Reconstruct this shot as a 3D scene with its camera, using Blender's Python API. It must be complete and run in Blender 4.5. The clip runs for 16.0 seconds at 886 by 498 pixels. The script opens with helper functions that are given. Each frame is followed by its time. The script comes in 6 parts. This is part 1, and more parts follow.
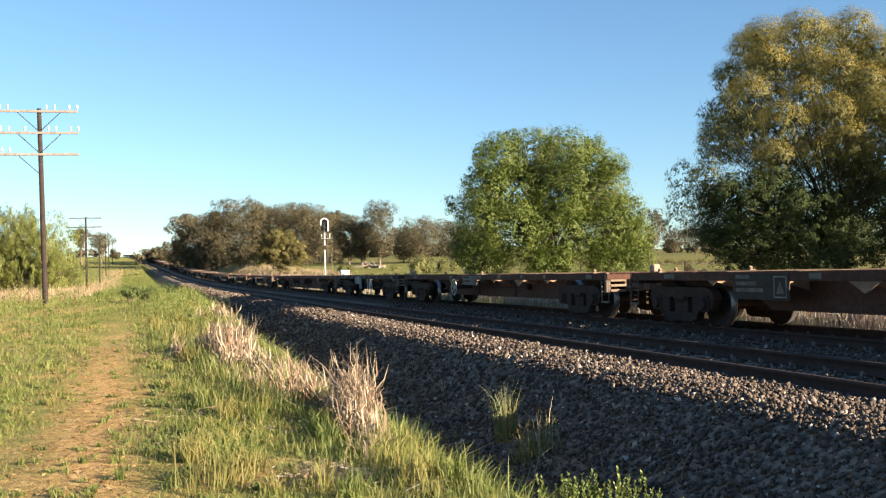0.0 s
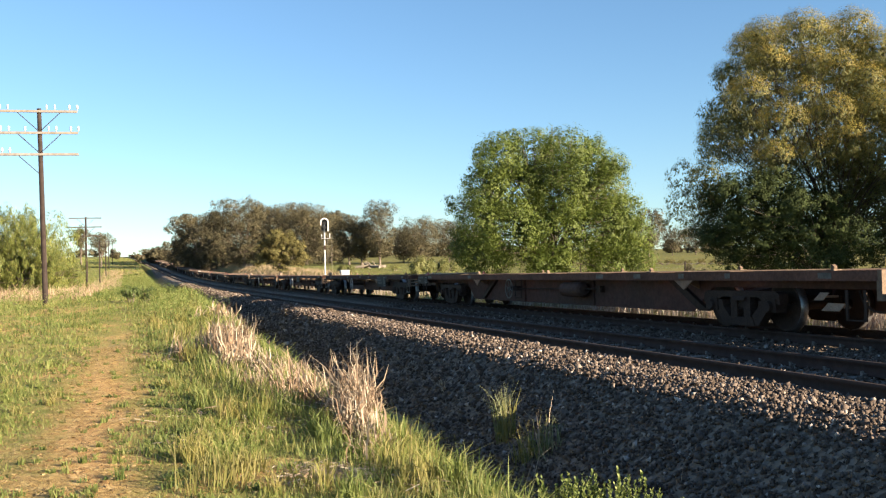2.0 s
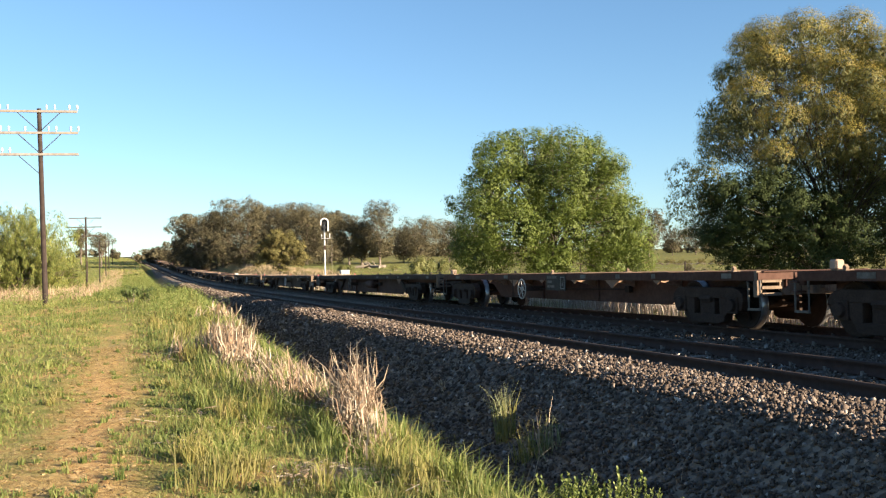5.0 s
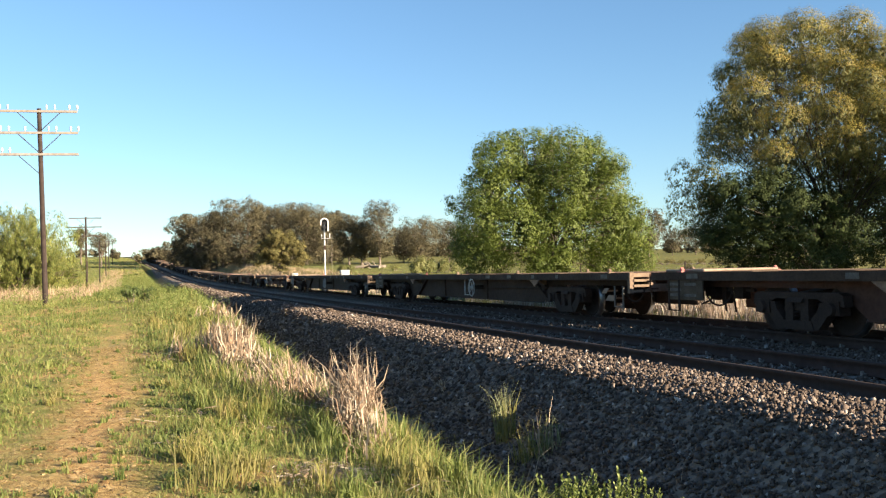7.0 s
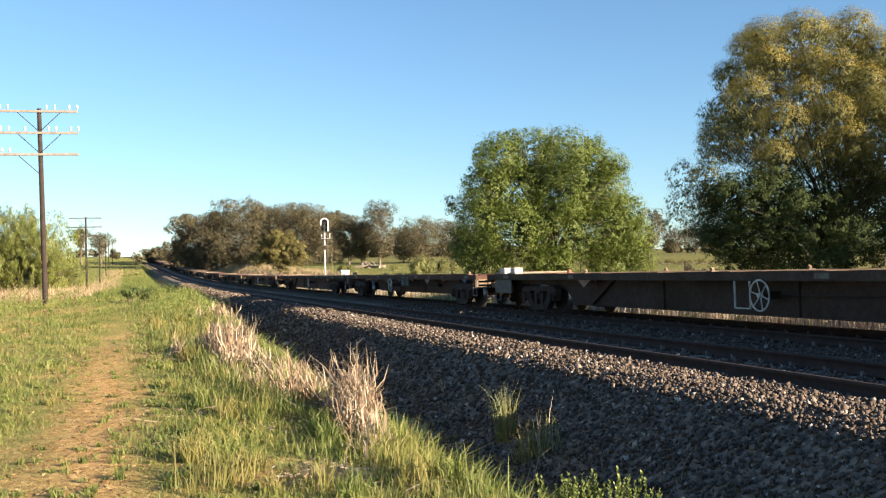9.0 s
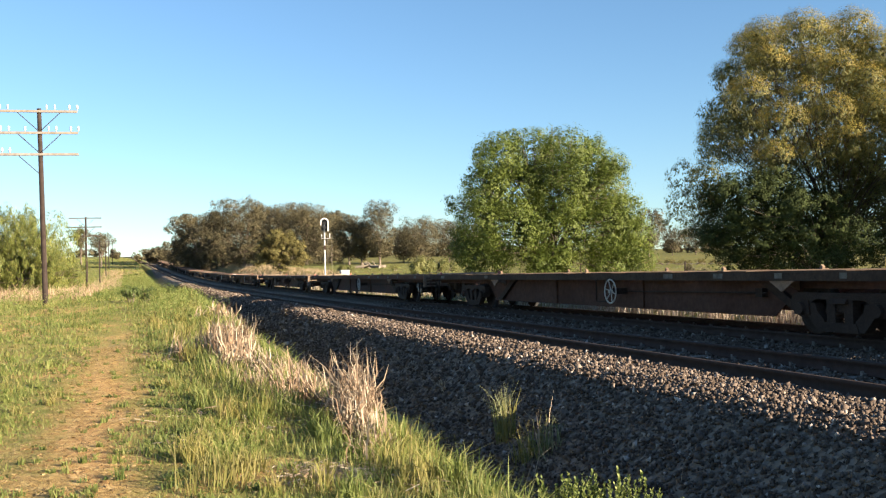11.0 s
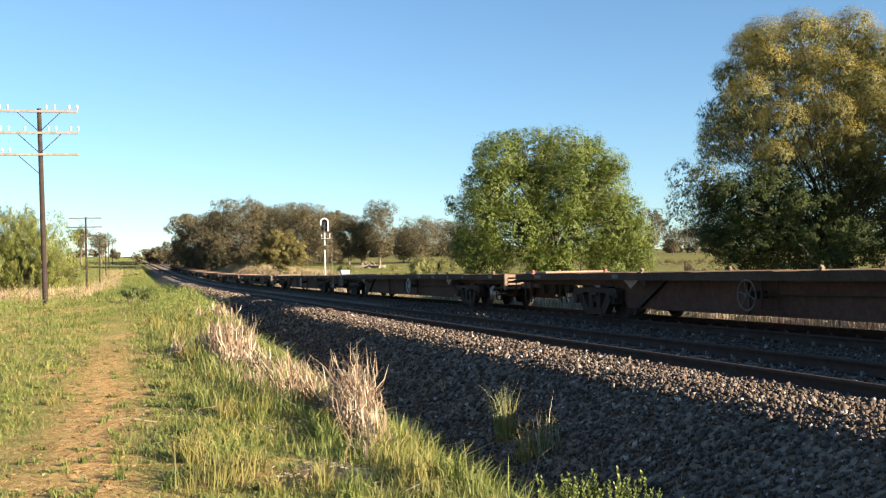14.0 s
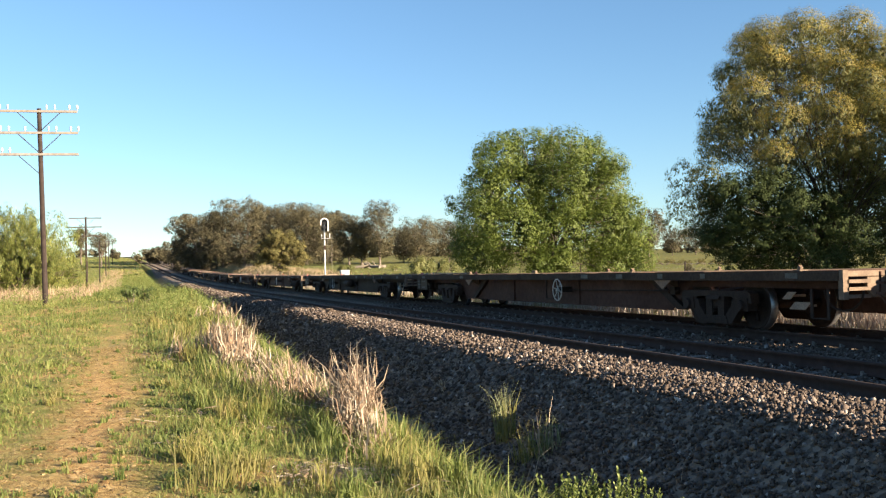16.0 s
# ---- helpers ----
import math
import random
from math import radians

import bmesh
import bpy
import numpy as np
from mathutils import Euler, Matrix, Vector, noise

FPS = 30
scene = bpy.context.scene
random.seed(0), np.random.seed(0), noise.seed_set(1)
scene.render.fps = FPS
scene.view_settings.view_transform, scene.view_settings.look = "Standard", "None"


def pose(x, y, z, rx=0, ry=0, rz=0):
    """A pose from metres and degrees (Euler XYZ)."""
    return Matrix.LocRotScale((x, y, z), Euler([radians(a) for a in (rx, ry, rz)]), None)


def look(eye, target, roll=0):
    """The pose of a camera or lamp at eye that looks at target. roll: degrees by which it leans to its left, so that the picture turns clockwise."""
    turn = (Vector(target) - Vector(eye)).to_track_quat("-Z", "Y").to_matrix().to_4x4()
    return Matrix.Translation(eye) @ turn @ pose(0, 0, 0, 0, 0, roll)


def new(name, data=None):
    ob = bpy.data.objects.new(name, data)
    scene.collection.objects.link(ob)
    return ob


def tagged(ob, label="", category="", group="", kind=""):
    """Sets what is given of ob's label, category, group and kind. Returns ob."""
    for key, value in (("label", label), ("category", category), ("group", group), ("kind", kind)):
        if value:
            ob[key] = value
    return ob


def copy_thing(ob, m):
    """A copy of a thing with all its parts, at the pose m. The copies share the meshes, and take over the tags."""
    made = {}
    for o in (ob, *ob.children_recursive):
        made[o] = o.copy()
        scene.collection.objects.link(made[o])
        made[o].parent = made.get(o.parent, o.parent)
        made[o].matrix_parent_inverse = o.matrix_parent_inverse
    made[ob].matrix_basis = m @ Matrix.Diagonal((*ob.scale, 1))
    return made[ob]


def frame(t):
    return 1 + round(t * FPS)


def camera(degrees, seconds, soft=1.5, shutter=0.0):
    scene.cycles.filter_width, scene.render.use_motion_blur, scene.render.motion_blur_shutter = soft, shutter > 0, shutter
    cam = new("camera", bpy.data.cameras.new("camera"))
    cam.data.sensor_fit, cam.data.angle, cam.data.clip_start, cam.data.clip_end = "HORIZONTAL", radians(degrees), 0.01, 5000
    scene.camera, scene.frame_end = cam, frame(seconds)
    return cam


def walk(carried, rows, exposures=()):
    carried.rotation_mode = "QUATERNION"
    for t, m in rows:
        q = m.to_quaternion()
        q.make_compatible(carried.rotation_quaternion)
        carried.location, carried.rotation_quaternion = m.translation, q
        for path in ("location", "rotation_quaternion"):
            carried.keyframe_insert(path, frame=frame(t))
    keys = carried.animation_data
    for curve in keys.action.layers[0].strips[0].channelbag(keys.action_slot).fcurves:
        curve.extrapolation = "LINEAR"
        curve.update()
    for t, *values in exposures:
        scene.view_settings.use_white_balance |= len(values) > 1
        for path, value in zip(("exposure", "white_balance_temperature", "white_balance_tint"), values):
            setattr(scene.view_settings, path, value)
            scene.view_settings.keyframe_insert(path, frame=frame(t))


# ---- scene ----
cam = camera(49.52, 16.0, soft=1.25)
H_EYE = 1.18
# the camera stands on the grass beside the line: level, a touch upward, leaning a little to its left
VIEW = pose(0, 0, H_EYE, 90.2, 0, 0) @ pose(0, 0, 0, 0, 0, -0.95)
walk(cam, [(0.0, VIEW), (16.0, VIEW)], exposures=[(0.0, 2.17, 6350, 10), (16.0, 2.17, 6350, 10)])

# ---------------------------------------------------------------- light
SUN_AZ, SUN_EL = radians(120), radians(16.5)      # clockwise from the view, above the horizon
world = bpy.data.worlds.new("sky")
scene.world = world
world.use_nodes = True
wn = world.node_tree.nodes
sky = wn.new("ShaderNodeTexSky")
sky.sky_type, sky.sun_disc = "NISHITA", False
sky.sun_elevation, sky.sun_rotation = SUN_EL, SUN_AZ
sky.air_density, sky.dust_density, sky.ozone_density = 1.0, 0.0, 3.8
wn["Background"].inputs["Strength"].default_value = 0.0435
# clear air: the pale band lies low, so the dome is read a little above the horizon
way, dome, tint = wn.new("ShaderNodeTexCoord"), wn.new("ShaderNodeMapping"), wn.new("ShaderNodeMix")
dome.inputs["Location"].default_value, dome.inputs["Scale"].default_value = (0, 0, 0.027), (1, 1, 0.92)
tint.data_type, tint.blend_type = "RGBA", "MULTIPLY"
tint.inputs[0].default_value, tint.inputs[7].default_value = 1.0, (0.985, 1.015, 1.0, 1)
world.node_tree.links.new(way.outputs["Generated"], dome.inputs["Vector"])
world.node_tree.links.new(dome.outputs["Vector"], sky.inputs["Vector"])
world.node_tree.links.new(sky.outputs[0], tint.inputs[6])
world.node_tree.links.new(tint.outputs[2], wn["Background"].inputs[0])
sun_data = bpy.data.lights.new("sun", "SUN")
sun_data.energy, sun_data.angle, sun_data.color = 5.0, radians(0.53), (1.0, 0.83, 0.60)
sun = new("sun", sun_data)
SUN_DIR = Vector((math.cos(SUN_EL) * math.sin(SUN_AZ), math.cos(SUN_EL) * math.cos(SUN_AZ), math.sin(SUN_EL)))
sun.matrix_world = look(SUN_DIR * 60, (0, 0, 0))

# ---------------------------------------------------------------- materials
def material(name, rough=0.8, metal=0.0):
    m = bpy.data.materials.new(name)
    m.use_nodes = True
    nt = m.node_tree
    b = nt.nodes["Principled BSDF"]
    b.inputs["Roughness"].default_value = rough
    b.inputs["Metallic"].default_value = metal
    b.inputs["Specular IOR Level"].default_value = 0.15
    return m, nt, b


def node(nt, kind, **inputs):
    n = nt.nodes.new(kind)
    for k, v in inputs.items():
        n.inputs[k.replace("_", " ")].default_value = v
    return n


def noise_tex(nt, scale, detail=4.0, rough=0.6, world_space=True):
    tex = node(nt, "ShaderNodeTexNoise", Scale=scale, Detail=detail, Roughness=rough)
    if world_space:
        g = nt.nodes.new("ShaderNodeNewGeometry")
        nt.links.new(g.outputs["Position"], tex.inputs["Vector"])
    else:
        g = nt.nodes.new("ShaderNodeTexCoord")
        nt.links.new(g.outputs["Object"], tex.inputs["Vector"])
    return tex.outputs["Fac"]


def ramp(nt, fac, stops):
    r = nt.nodes.new("ShaderNodeValToRGB")
    el = r.color_ramp.elements
    while len(el) < len(stops):
        el.new(0.5)
    for e, (pos, col) in zip(el, stops):
        e.position, e.color = pos, (*col, 1)
    nt.links.new(fac, r.inputs[0])
    return r.outputs[0]


def mix(nt, fac, a, b, mode="MIX"):
    n = nt.nodes.new("ShaderNodeMix")
    n.data_type, n.blend_type = "RGBA", mode
    for sock, v in ((n.inputs[0], fac), (n.inputs[6], a), (n.inputs[7], b)):
        if isinstance(v, (int, float)):
            sock.default_value = v
        elif isinstance(v, tuple):
            sock.default_value = (*v, 1)
        else:
            nt.links.new(v, sock)
    return n.outputs[2]


def calc(nt, op, a, b=0.0, c=0.0):
    n = nt.nodes.new("ShaderNodeMath")
    n.operation = op
    for sock, v in zip(n.inputs, (a, b, c)):
        if isinstance(v, (int, float)):
            sock.default_value = v
        else:
            nt.links.new(v, sock)
    return n.outputs[0]


def bump(nt, bsdf, height, strength=0.4, dist=0.02):
    n = node(nt, "ShaderNodeBump", Strength=strength, Distance=dist)
    nt.links.new(height, n.inputs["Height"])
    nt.links.new(n.outputs[0], bsdf.inputs["Normal"])


def painted(name, base, grime, rough=0.65, metal=0.0, scale=3.0, gloss=0.2):
    """Painted or bare steel with rust, dust and streaks at two sizes."""
    m, nt, b = material(name, rough, metal)
    big = noise_tex(nt, scale, 5, 0.65, False)
    fine = noise_tex(nt, scale * 14, 3, 0.6, False)
    f = ramp(nt, big, [(0.38, (0, 0, 0)), (0.68, (1, 1, 1))])
    col = mix(nt, f, base, grime)
    tone = ramp(nt, fine, [(0.3, (0.72, 0.72, 0.72)), (0.75, (1.12, 1.12, 1.12))])
    col = mix(nt, 1.0, col, tone, "MULTIPLY")
    nt.links.new(col, b.inputs["Base Color"])
    bump(nt, b, fine, 0.25, 0.004)
    b.inputs["Specular IOR Level"].default_value = gloss
    return m


def foliage(name, stops, trans=0.35, rough=0.55):
    """Leaves that differ one by one and let light through."""
    m, nt, b = material(name, rough)
    g = nt.nodes.new("ShaderNodeNewGeometry")
    col = ramp(nt, g.outputs["Random Per Island"], [(q, tuple(0.78 * v for v in c)) for q, c in stops])
    big = noise_tex(nt, 0.9, 3, 0.6)
    tone = ramp(nt, big, [(0.3, (0.78, 0.82, 0.8)), (0.7, (1.18, 1.12, 1.0))])
    col = mix(nt, 1.0, col, tone, "MULTIPLY")
    nt.links.new(col, b.inputs["Base Color"])
    b.inputs["Specular IOR Level"].default_value = 0.25
    t = nt.nodes.new("ShaderNodeBsdfTranslucent")
    nt.links.new(col, t.inputs["Color"])
    s = nt.nodes.new("ShaderNodeMixShader")
    s.inputs[0].default_value = trans
    nt.links.new(b.outputs[0], s.inputs[1])
    nt.links.new(t.outputs[0], s.inputs[2])
    nt.links.new(s.outputs[0], nt.nodes["Material Output"].inputs[0])
    return m


# the line: a straight near stretch, falling away, then a sag, a slow bend and a crest
X0, M = 8.17, 0.321
NRM = math.sqrt(1 + M * M)
SPACING = 4.03                                     # between the centres of the two tracks
GAUGE = 1.435 + 0.07                               # between rail heads' centres
Y_KEY = [-400, -60, 0, 60, 115, 150, 190, 260, 330, 420, 500, 600, 900, 3000]
Z_KEY = [6, 1.2, 0, -1.26, -2.16, -2.5, -2.6, -1.95, -0.8, 0.95, 1.5, 1.2, -2, -8]


def smooth_curve(xs, ys):
    """A cubic through the keys with no overshoot to speak of (finite-difference tangents)."""
    xs, ys = np.array(xs, float), np.array(ys, float)
    d = np.diff(ys) / np.diff(xs)
    w0, w1 = np.diff(xs)[1:], np.diff(xs)[:-1]
    t = np.concatenate([[d[0]], (d[:-1] * w0 + d[1:] * w1) / (w0 + w1), [d[-1]]])

    def f(x):
        x = np.clip(np.asarray(x, float), xs[0], xs[-1])
        i = np.clip(np.searchsorted(xs, x) - 1, 0, len(xs) - 2)
        h = xs[i + 1] - xs[i]
        u = (x - xs[i]) / h
        return ((2 * u**3 - 3 * u**2 + 1) * ys[i] + (u**3 - 2 * u**2 + u) * h * t[i]
                + (-2 * u**3 + 3 * u**2) * ys[i + 1] + (u**3 - u**2) * h * t[i + 1])
    return f


rail_z = smooth_curve(Y_KEY, Z_KEY)


def line_x(y):
    """Where the near track's centre lies at the depth y."""
    y = np.asarray(y, float)
    far = np.clip(y - 120, 0, 500)
    return X0 - M * y - 10.0 * (far / 300) ** 2


def track_point(y, off, z=0.0):
    """A point off metres across from the near track's centre line (to the far side when positive)."""
    return np.array([line_x(y) + off / NRM, y + off * M / NRM, rail_z(y) + z])


bank = smooth_curve([-400, 0, 15, 30, 73, 118, 160, 200, 235, 330, 420, 600, 3000],
                    [-0.3, -0.33, -0.2, 0.35, 0.0, 0.0, 0.35, 1.35, 1.9, 1.7, 0.8, 0.2, 0])
left_z = smooth_curve([-400, 0, 30, 70, 120, 200, 420, 800, 3000], [-0.5, -0.3, -0.1, -0.9, -1.6, -0.4, 1.3, 1.0, -3])
right_z = smooth_curve([-400, 0, 25, 50, 150, 300, 600, 3000], [-0.5, -0.4, -0.65, -0.95, -0.9, -0.2, 0.4, 0.6])
# cross-section of the formation, above the rail head's level
SEC_P = [-4.4, -3.75, -3.3, -2.1, -1.8, -1.0, -0.85, 5.95, 6.2, 6.9, 7.5, 8.2]
SEC_Z = [-1.2, -1.2, -1.05, -0.22, -0.15, -0.13, -0.2, -0.2, -0.24, -0.5, -0.3, -0.15]


def ground_z(x, y, rough=True):
    x, y = np.asarray(x, float), np.asarray(y, float)
    p = (x - line_x(y)) / NRM
    yy = y - p * M / NRM
    rz = rail_z(yy)
    sec = rz + np.interp(p, SEC_P, SEC_Z)
    lb = rz + bank(yy)
    u = np.clip((-4.5 - p) / 1.3, 0, 1)
    left = sec + (lb - sec) * (u * u * (3 - 2 * u))
    u = np.clip((-13 - p) / 16, 0, 1)
    left = left + (left_z(yy) - left) * (u * u * (3 - 2 * u))
    u = np.clip((p - 8.0) / 6, 0, 1)
    right = sec + (right_z(yy) - sec) * (u * u * (3 - 2 * u))
    z = np.where(p < -4.5, left, np.where(p > 8.0, right, sec))
    if rough:
        a = np.clip((np.abs(p - 2) - 6.5) / 3, 0, 1)
        z = z + a * (0.035 * np.sin(x * 1.3 + 0.7 * y) * np.sin(y * 0.9 - x * 0.4) + 0.05 * np.sin(x * 0.31 + 1) * np.sin(y * 0.37))
    return z


# ---------------------------------------------------------------- mesh helpers
class Geo:
    """Collects corners and faces of one mesh."""

    def __init__(self):
        self.v, self.f = [], []

    def add(self, verts, faces):
        k = len(self.v)
        self.v += [tuple(map(float, q)) for q in verts]
        self.f += [tuple(i + k for i in q) for q in faces]
        return self

    def box(self, x0, x1, y0, y1, z0, z1):
        return self.add([(x, y, z) for x in (x0, x1) for y in (y0, y1) for z in (z0, z1)],
                        [(0, 1, 3, 2), (4, 6, 7, 5), (0, 4, 5, 1), (2, 3, 7, 6), (0, 2, 6, 4), (1, 5, 7, 3)])

    def prism(self, outline, y0, y1, axis="y"):
        """An outline in (x, z) drawn out along y (or in (y, z) along x)."""
        n = len(outline)
        put = (lambda a, b, c: (a, c, b)) if axis == "y" else ((lambda a, b, c: (c, a, b)) if axis == "x" else (lambda a, b, c: (a, b, c)))
        verts = [put(a, b, y0) for a, b in outline] + [put(a, b, y1) for a, b in outline]
        return self.add(verts, [tuple(range(n))[::-1], tuple(range(n, 2 * n))] + [(i, (i + 1) % n, n + (i + 1) % n, n + i) for i in range(n)])

    def tube(self, path, radii, sides=8, closed=False):
        path = [Vector(q) for q in path]
        if isinstance(radii, (int, float)):
            radii = [radii] * len(path)
        rings, n = [], len(path)
        for i, q in enumerate(path):
            a = path[(i - 1) % n] if closed else path[max(i - 1, 0)]
            b = path[(i + 1) % n] if closed else path[min(i + 1, n - 1)]
            d = (b - a).normalized()
            u = d.orthogonal().normalized() if abs(d.z) > 0.9 or closed else d.cross(Vector((0, 0, 1))).normalized()
            if closed:
                u = Vector((0, 1, 0))
            w = d.cross(u).normalized()
            rings.append([q + radii[i] * (math.cos(t) * u + math.sin(t) * w) for t in [2 * math.pi * k / sides for k in range(sides)]])
        faces = []
        for i in range(n if closed else n - 1):
            j = (i + 1) % n
            faces += [(i * sides + k, i * sides + (k + 1) % sides, j * sides + (k + 1) % sides, j * sides + k) for k in range(sides)]
        if not closed:
            faces += [tuple(range(sides))[::-1], tuple(range((n - 1) * sides, n * sides))]
        return self.add([q for r in rings for q in r], faces)

    def lathe(self, profile, sides=24, axis="y", at=(0, 0, 0)):
        """A profile of (radius, along) turned about an axis."""
        verts, n = [], len(profile)
        for k in range(sides):
            c, s = math.cos(2 * math.pi * k / sides), math.sin(2 * math.pi * k / sides)
            for r, a in profile:
                q = (r * c, a, r * s) if axis == "y" else ((r * c, r * s, a) if axis == "z" else (a, r * c, r * s))
                verts.append((q[0] + at[0], q[1] + at[1], q[2] + at[2]))
        faces = [(k * n + i, k * n + i + 1, ((k + 1) % sides) * n + i + 1, ((k + 1) % sides) * n + i) for k in range(sides) for i in range(n - 1)]
        faces += [tuple(k * n for k in range(sides)), tuple(k * n + n - 1 for k in range(sides))[::-1]]
        return self.add(verts, faces)

    def mesh(self, name, mat, smooth=False, bevel=0.0):
        bm = bmesh.new()
        vs = [bm.verts.new(q) for q in self.v]
        for q in self.f:
            try:
                bm.faces.new([vs[i] for i in q])
            except ValueError:
                pass
        bmesh.ops.recalc_face_normals(bm, faces=bm.faces)
        if bevel:
            edges = [e for e in bm.edges if len(e.link_faces) == 2 and e.calc_face_angle(0) > 0.6]
            bmesh.ops.bevel(bm, geom=edges, offset=bevel, segments=1, affect="EDGES", clamp_overlap=True)
        me = bpy.data.meshes.new(name)
        bm.to_mesh(me)
        bm.free()
        me.materials.append(mat)
        if smooth:
            me.polygons.foreach_set("use_smooth", [True] * len(me.polygons))
        return me


def part(name, geo, mat, parent, label="", at=None, smooth=False, bevel=0.0):
    ob = new(name, geo if isinstance(geo, bpy.types.Mesh) else geo.mesh(name, mat, smooth, bevel))
    ob.parent = parent
    if at is not None:
        ob.matrix_basis = at
    return tagged(ob, label) if label else ob


def thing(name, m, label, category, group="", kind=""):
    ob = new(name)
    ob.empty_display_size = 0.2
    ob.matrix_world = m
    return tagged(ob, label, category, group, kind)


def quads_mesh(name, verts, mat, per=4):
    """One mesh out of an array of many separate faces, per corners each."""
    verts = np.asarray(verts, np.float32).reshape(-1, 3)
    n = len(verts)
    me = bpy.data.meshes.new(name)
    me.vertices.add(n)
    me.vertices.foreach_set("co", verts.ravel())
    me.loops.add(n)
    me.loops.foreach_set("vertex_index", np.arange(n, dtype=np.int32))
    me.polygons.add(n // per)
    me.polygons.foreach_set("loop_start", np.arange(0, n, per, dtype=np.int32))
    me.update(calc_edges=True)
    me.materials.append(mat)
    return me


def indexed_mesh(name, verts, faces, mat, smooth=False):
    """One mesh out of arrays: corners (n, 3), faces (k, 3 or 4)."""
    verts, faces = np.asarray(verts, np.float32), np.asarray(faces, np.int32)
    me = bpy.data.meshes.new(name)
    me.vertices.add(len(verts))
    me.vertices.foreach_set("co", verts.ravel())
    me.loops.add(faces.size)
    me.loops.foreach_set("vertex_index", faces.ravel())
    me.polygons.add(len(faces))
    me.polygons.foreach_set("loop_start", np.arange(0, faces.size, faces.shape[1], dtype=np.int32))
    if smooth:
        me.polygons.foreach_set("use_smooth", [True] * len(faces))
    me.update(calc_edges=True)
    me.validate()
    me.materials.append(mat)
    return me


# ---------------------------------------------------------------- ground
def ground_material():
    m, nt, b = material("meadow soil and short grass", 0.95)
    g = nt.nodes.new("ShaderNodeNewGeometry")
    xyz = nt.nodes.new("ShaderNodeSeparateXYZ")
    nt.links.new(g.outputs["Position"], xyz.inputs[0])
    p = calc(nt, "DIVIDE", calc(nt, "ADD", calc(nt, "MULTIPLY_ADD", xyz.outputs[1], M, -X0), xyz.outputs[0]), NRM)
    wob = noise_tex(nt, 0.8, 4, 0.6)
    fine = noise_tex(nt, 9.0, 5, 0.7)
    grain = noise_tex(nt, 70.0, 3, 0.7)
    big = noise_tex(nt, 0.12, 4, 0.6)
    pw = calc(nt, "ADD", p, calc(nt, "MULTIPLY_ADD", wob, 1.6, -0.8))
    green = ramp(nt, big, [(0.3, (0.115, 0.148, 0.034)), (0.55, (0.165, 0.182, 0.046)), (0.75, (0.23, 0.205, 0.064))])
    green = mix(nt, calc(nt, "MULTIPLY", fine, 0.4), green, (0.30, 0.235, 0.085))
    speck = ramp(nt, grain, [(0.35, (0.55, 0.5, 0.45)), (0.55, (1.0, 1.0, 1.0)), (0.75, (1.25, 1.2, 1.1))])
    dirt = ramp(nt, fine, [(0.3, (0.29, 0.163, 0.062)), (0.5, (0.475, 0.298, 0.122)), (0.7, (0.625, 0.45, 0.21))])
    dirt = mix(nt, 1.0, dirt, speck, "MULTIPLY")
    green = mix(nt, 0.8, green, speck, "MULTIPLY")

    def band(c, w, soft):
        d = calc(nt, "ABSOLUTE", calc(nt, "SUBTRACT", pw, c))
        v = calc(nt, "DIVIDE", calc(nt, "SUBTRACT", w, d), soft)
        n = nt.nodes.new("ShaderNodeClamp")
        nt.links.new(v, n.inputs[0])
        return n.outputs[0]
    ruts = calc(nt, "MAXIMUM", band(-8.2, 0.64, 0.6), calc(nt, "MULTIPLY", band(-9.9, 0.5, 0.6), 0.5))
    fade = nt.nodes.new("ShaderNodeMapRange")      # the worn track fades out between 12 and 24 m from the camera
    nt.links.new(xyz.outputs[1], fade.inputs[0])
    for i, v in enumerate((12.0, 24.0, 1.0, 0.12), 1):
        fade.inputs[i].default_value = v
    ruts = calc(nt, "MULTIPLY", ruts, fade.outputs[0])
    patch = ramp(nt, noise_tex(nt, 0.55, 4, 0.65), [(0.46, (0, 0, 0)), (0.58, (1, 1, 1))])
    near = calc(nt, "MULTIPLY", band(-9.0, 3.4, 1.0), patch)
    pasture = nt.nodes.new("ShaderNodeMapRange")
    nt.links.new(p, pasture.inputs[0])
    for i, v in enumerate((9.0, 14.0, 0.0, 1.0), 1):
        pasture.inputs[i].default_value = v
    green = mix(nt, pasture.outputs[0], green, mix(nt, 1.0, green, (0.86, 0.80, 0.76), "MULTIPLY"))
    col = mix(nt, calc(nt, "MAXIMUM", ruts, calc(nt, "MULTIPLY", near, 0.7)), green, dirt)
    # crushed stone on the formation
    cell = node(nt, "ShaderNodeTexVoronoi", Scale=17.0)
    nt.links.new(g.outputs["Position"], cell.inputs["Vector"])
    stone = ramp(nt, cell.outputs["Color"], [(0.15, (0.105, 0.079, 0.059)), (0.5, (0.19, 0.145, 0.108)), (0.85, (0.29, 0.225, 0.17))])
    bed = nt.nodes.new("ShaderNodeMapRange")
    nt.links.new(calc(nt, "ABSOLUTE", calc(nt, "SUBTRACT", p, 1.75)), bed.inputs[0])
    for i, v in enumerate((5.2, 5.6, 1.0, 0.0), 1):
        bed.inputs[i].default_value = v
    col = mix(nt, bed.outputs[0], col, stone)
    col = mix(nt, 1.0, col, (0.93, 0.93, 0.93), "MULTIPLY")
    nt.links.new(col, b.inputs["Base Color"])
    hgt = mix(nt, bed.outputs[0], calc(nt, "ADD", fine, calc(nt, "MULTIPLY", grain, 0.5)), cell.outputs["Distance"])
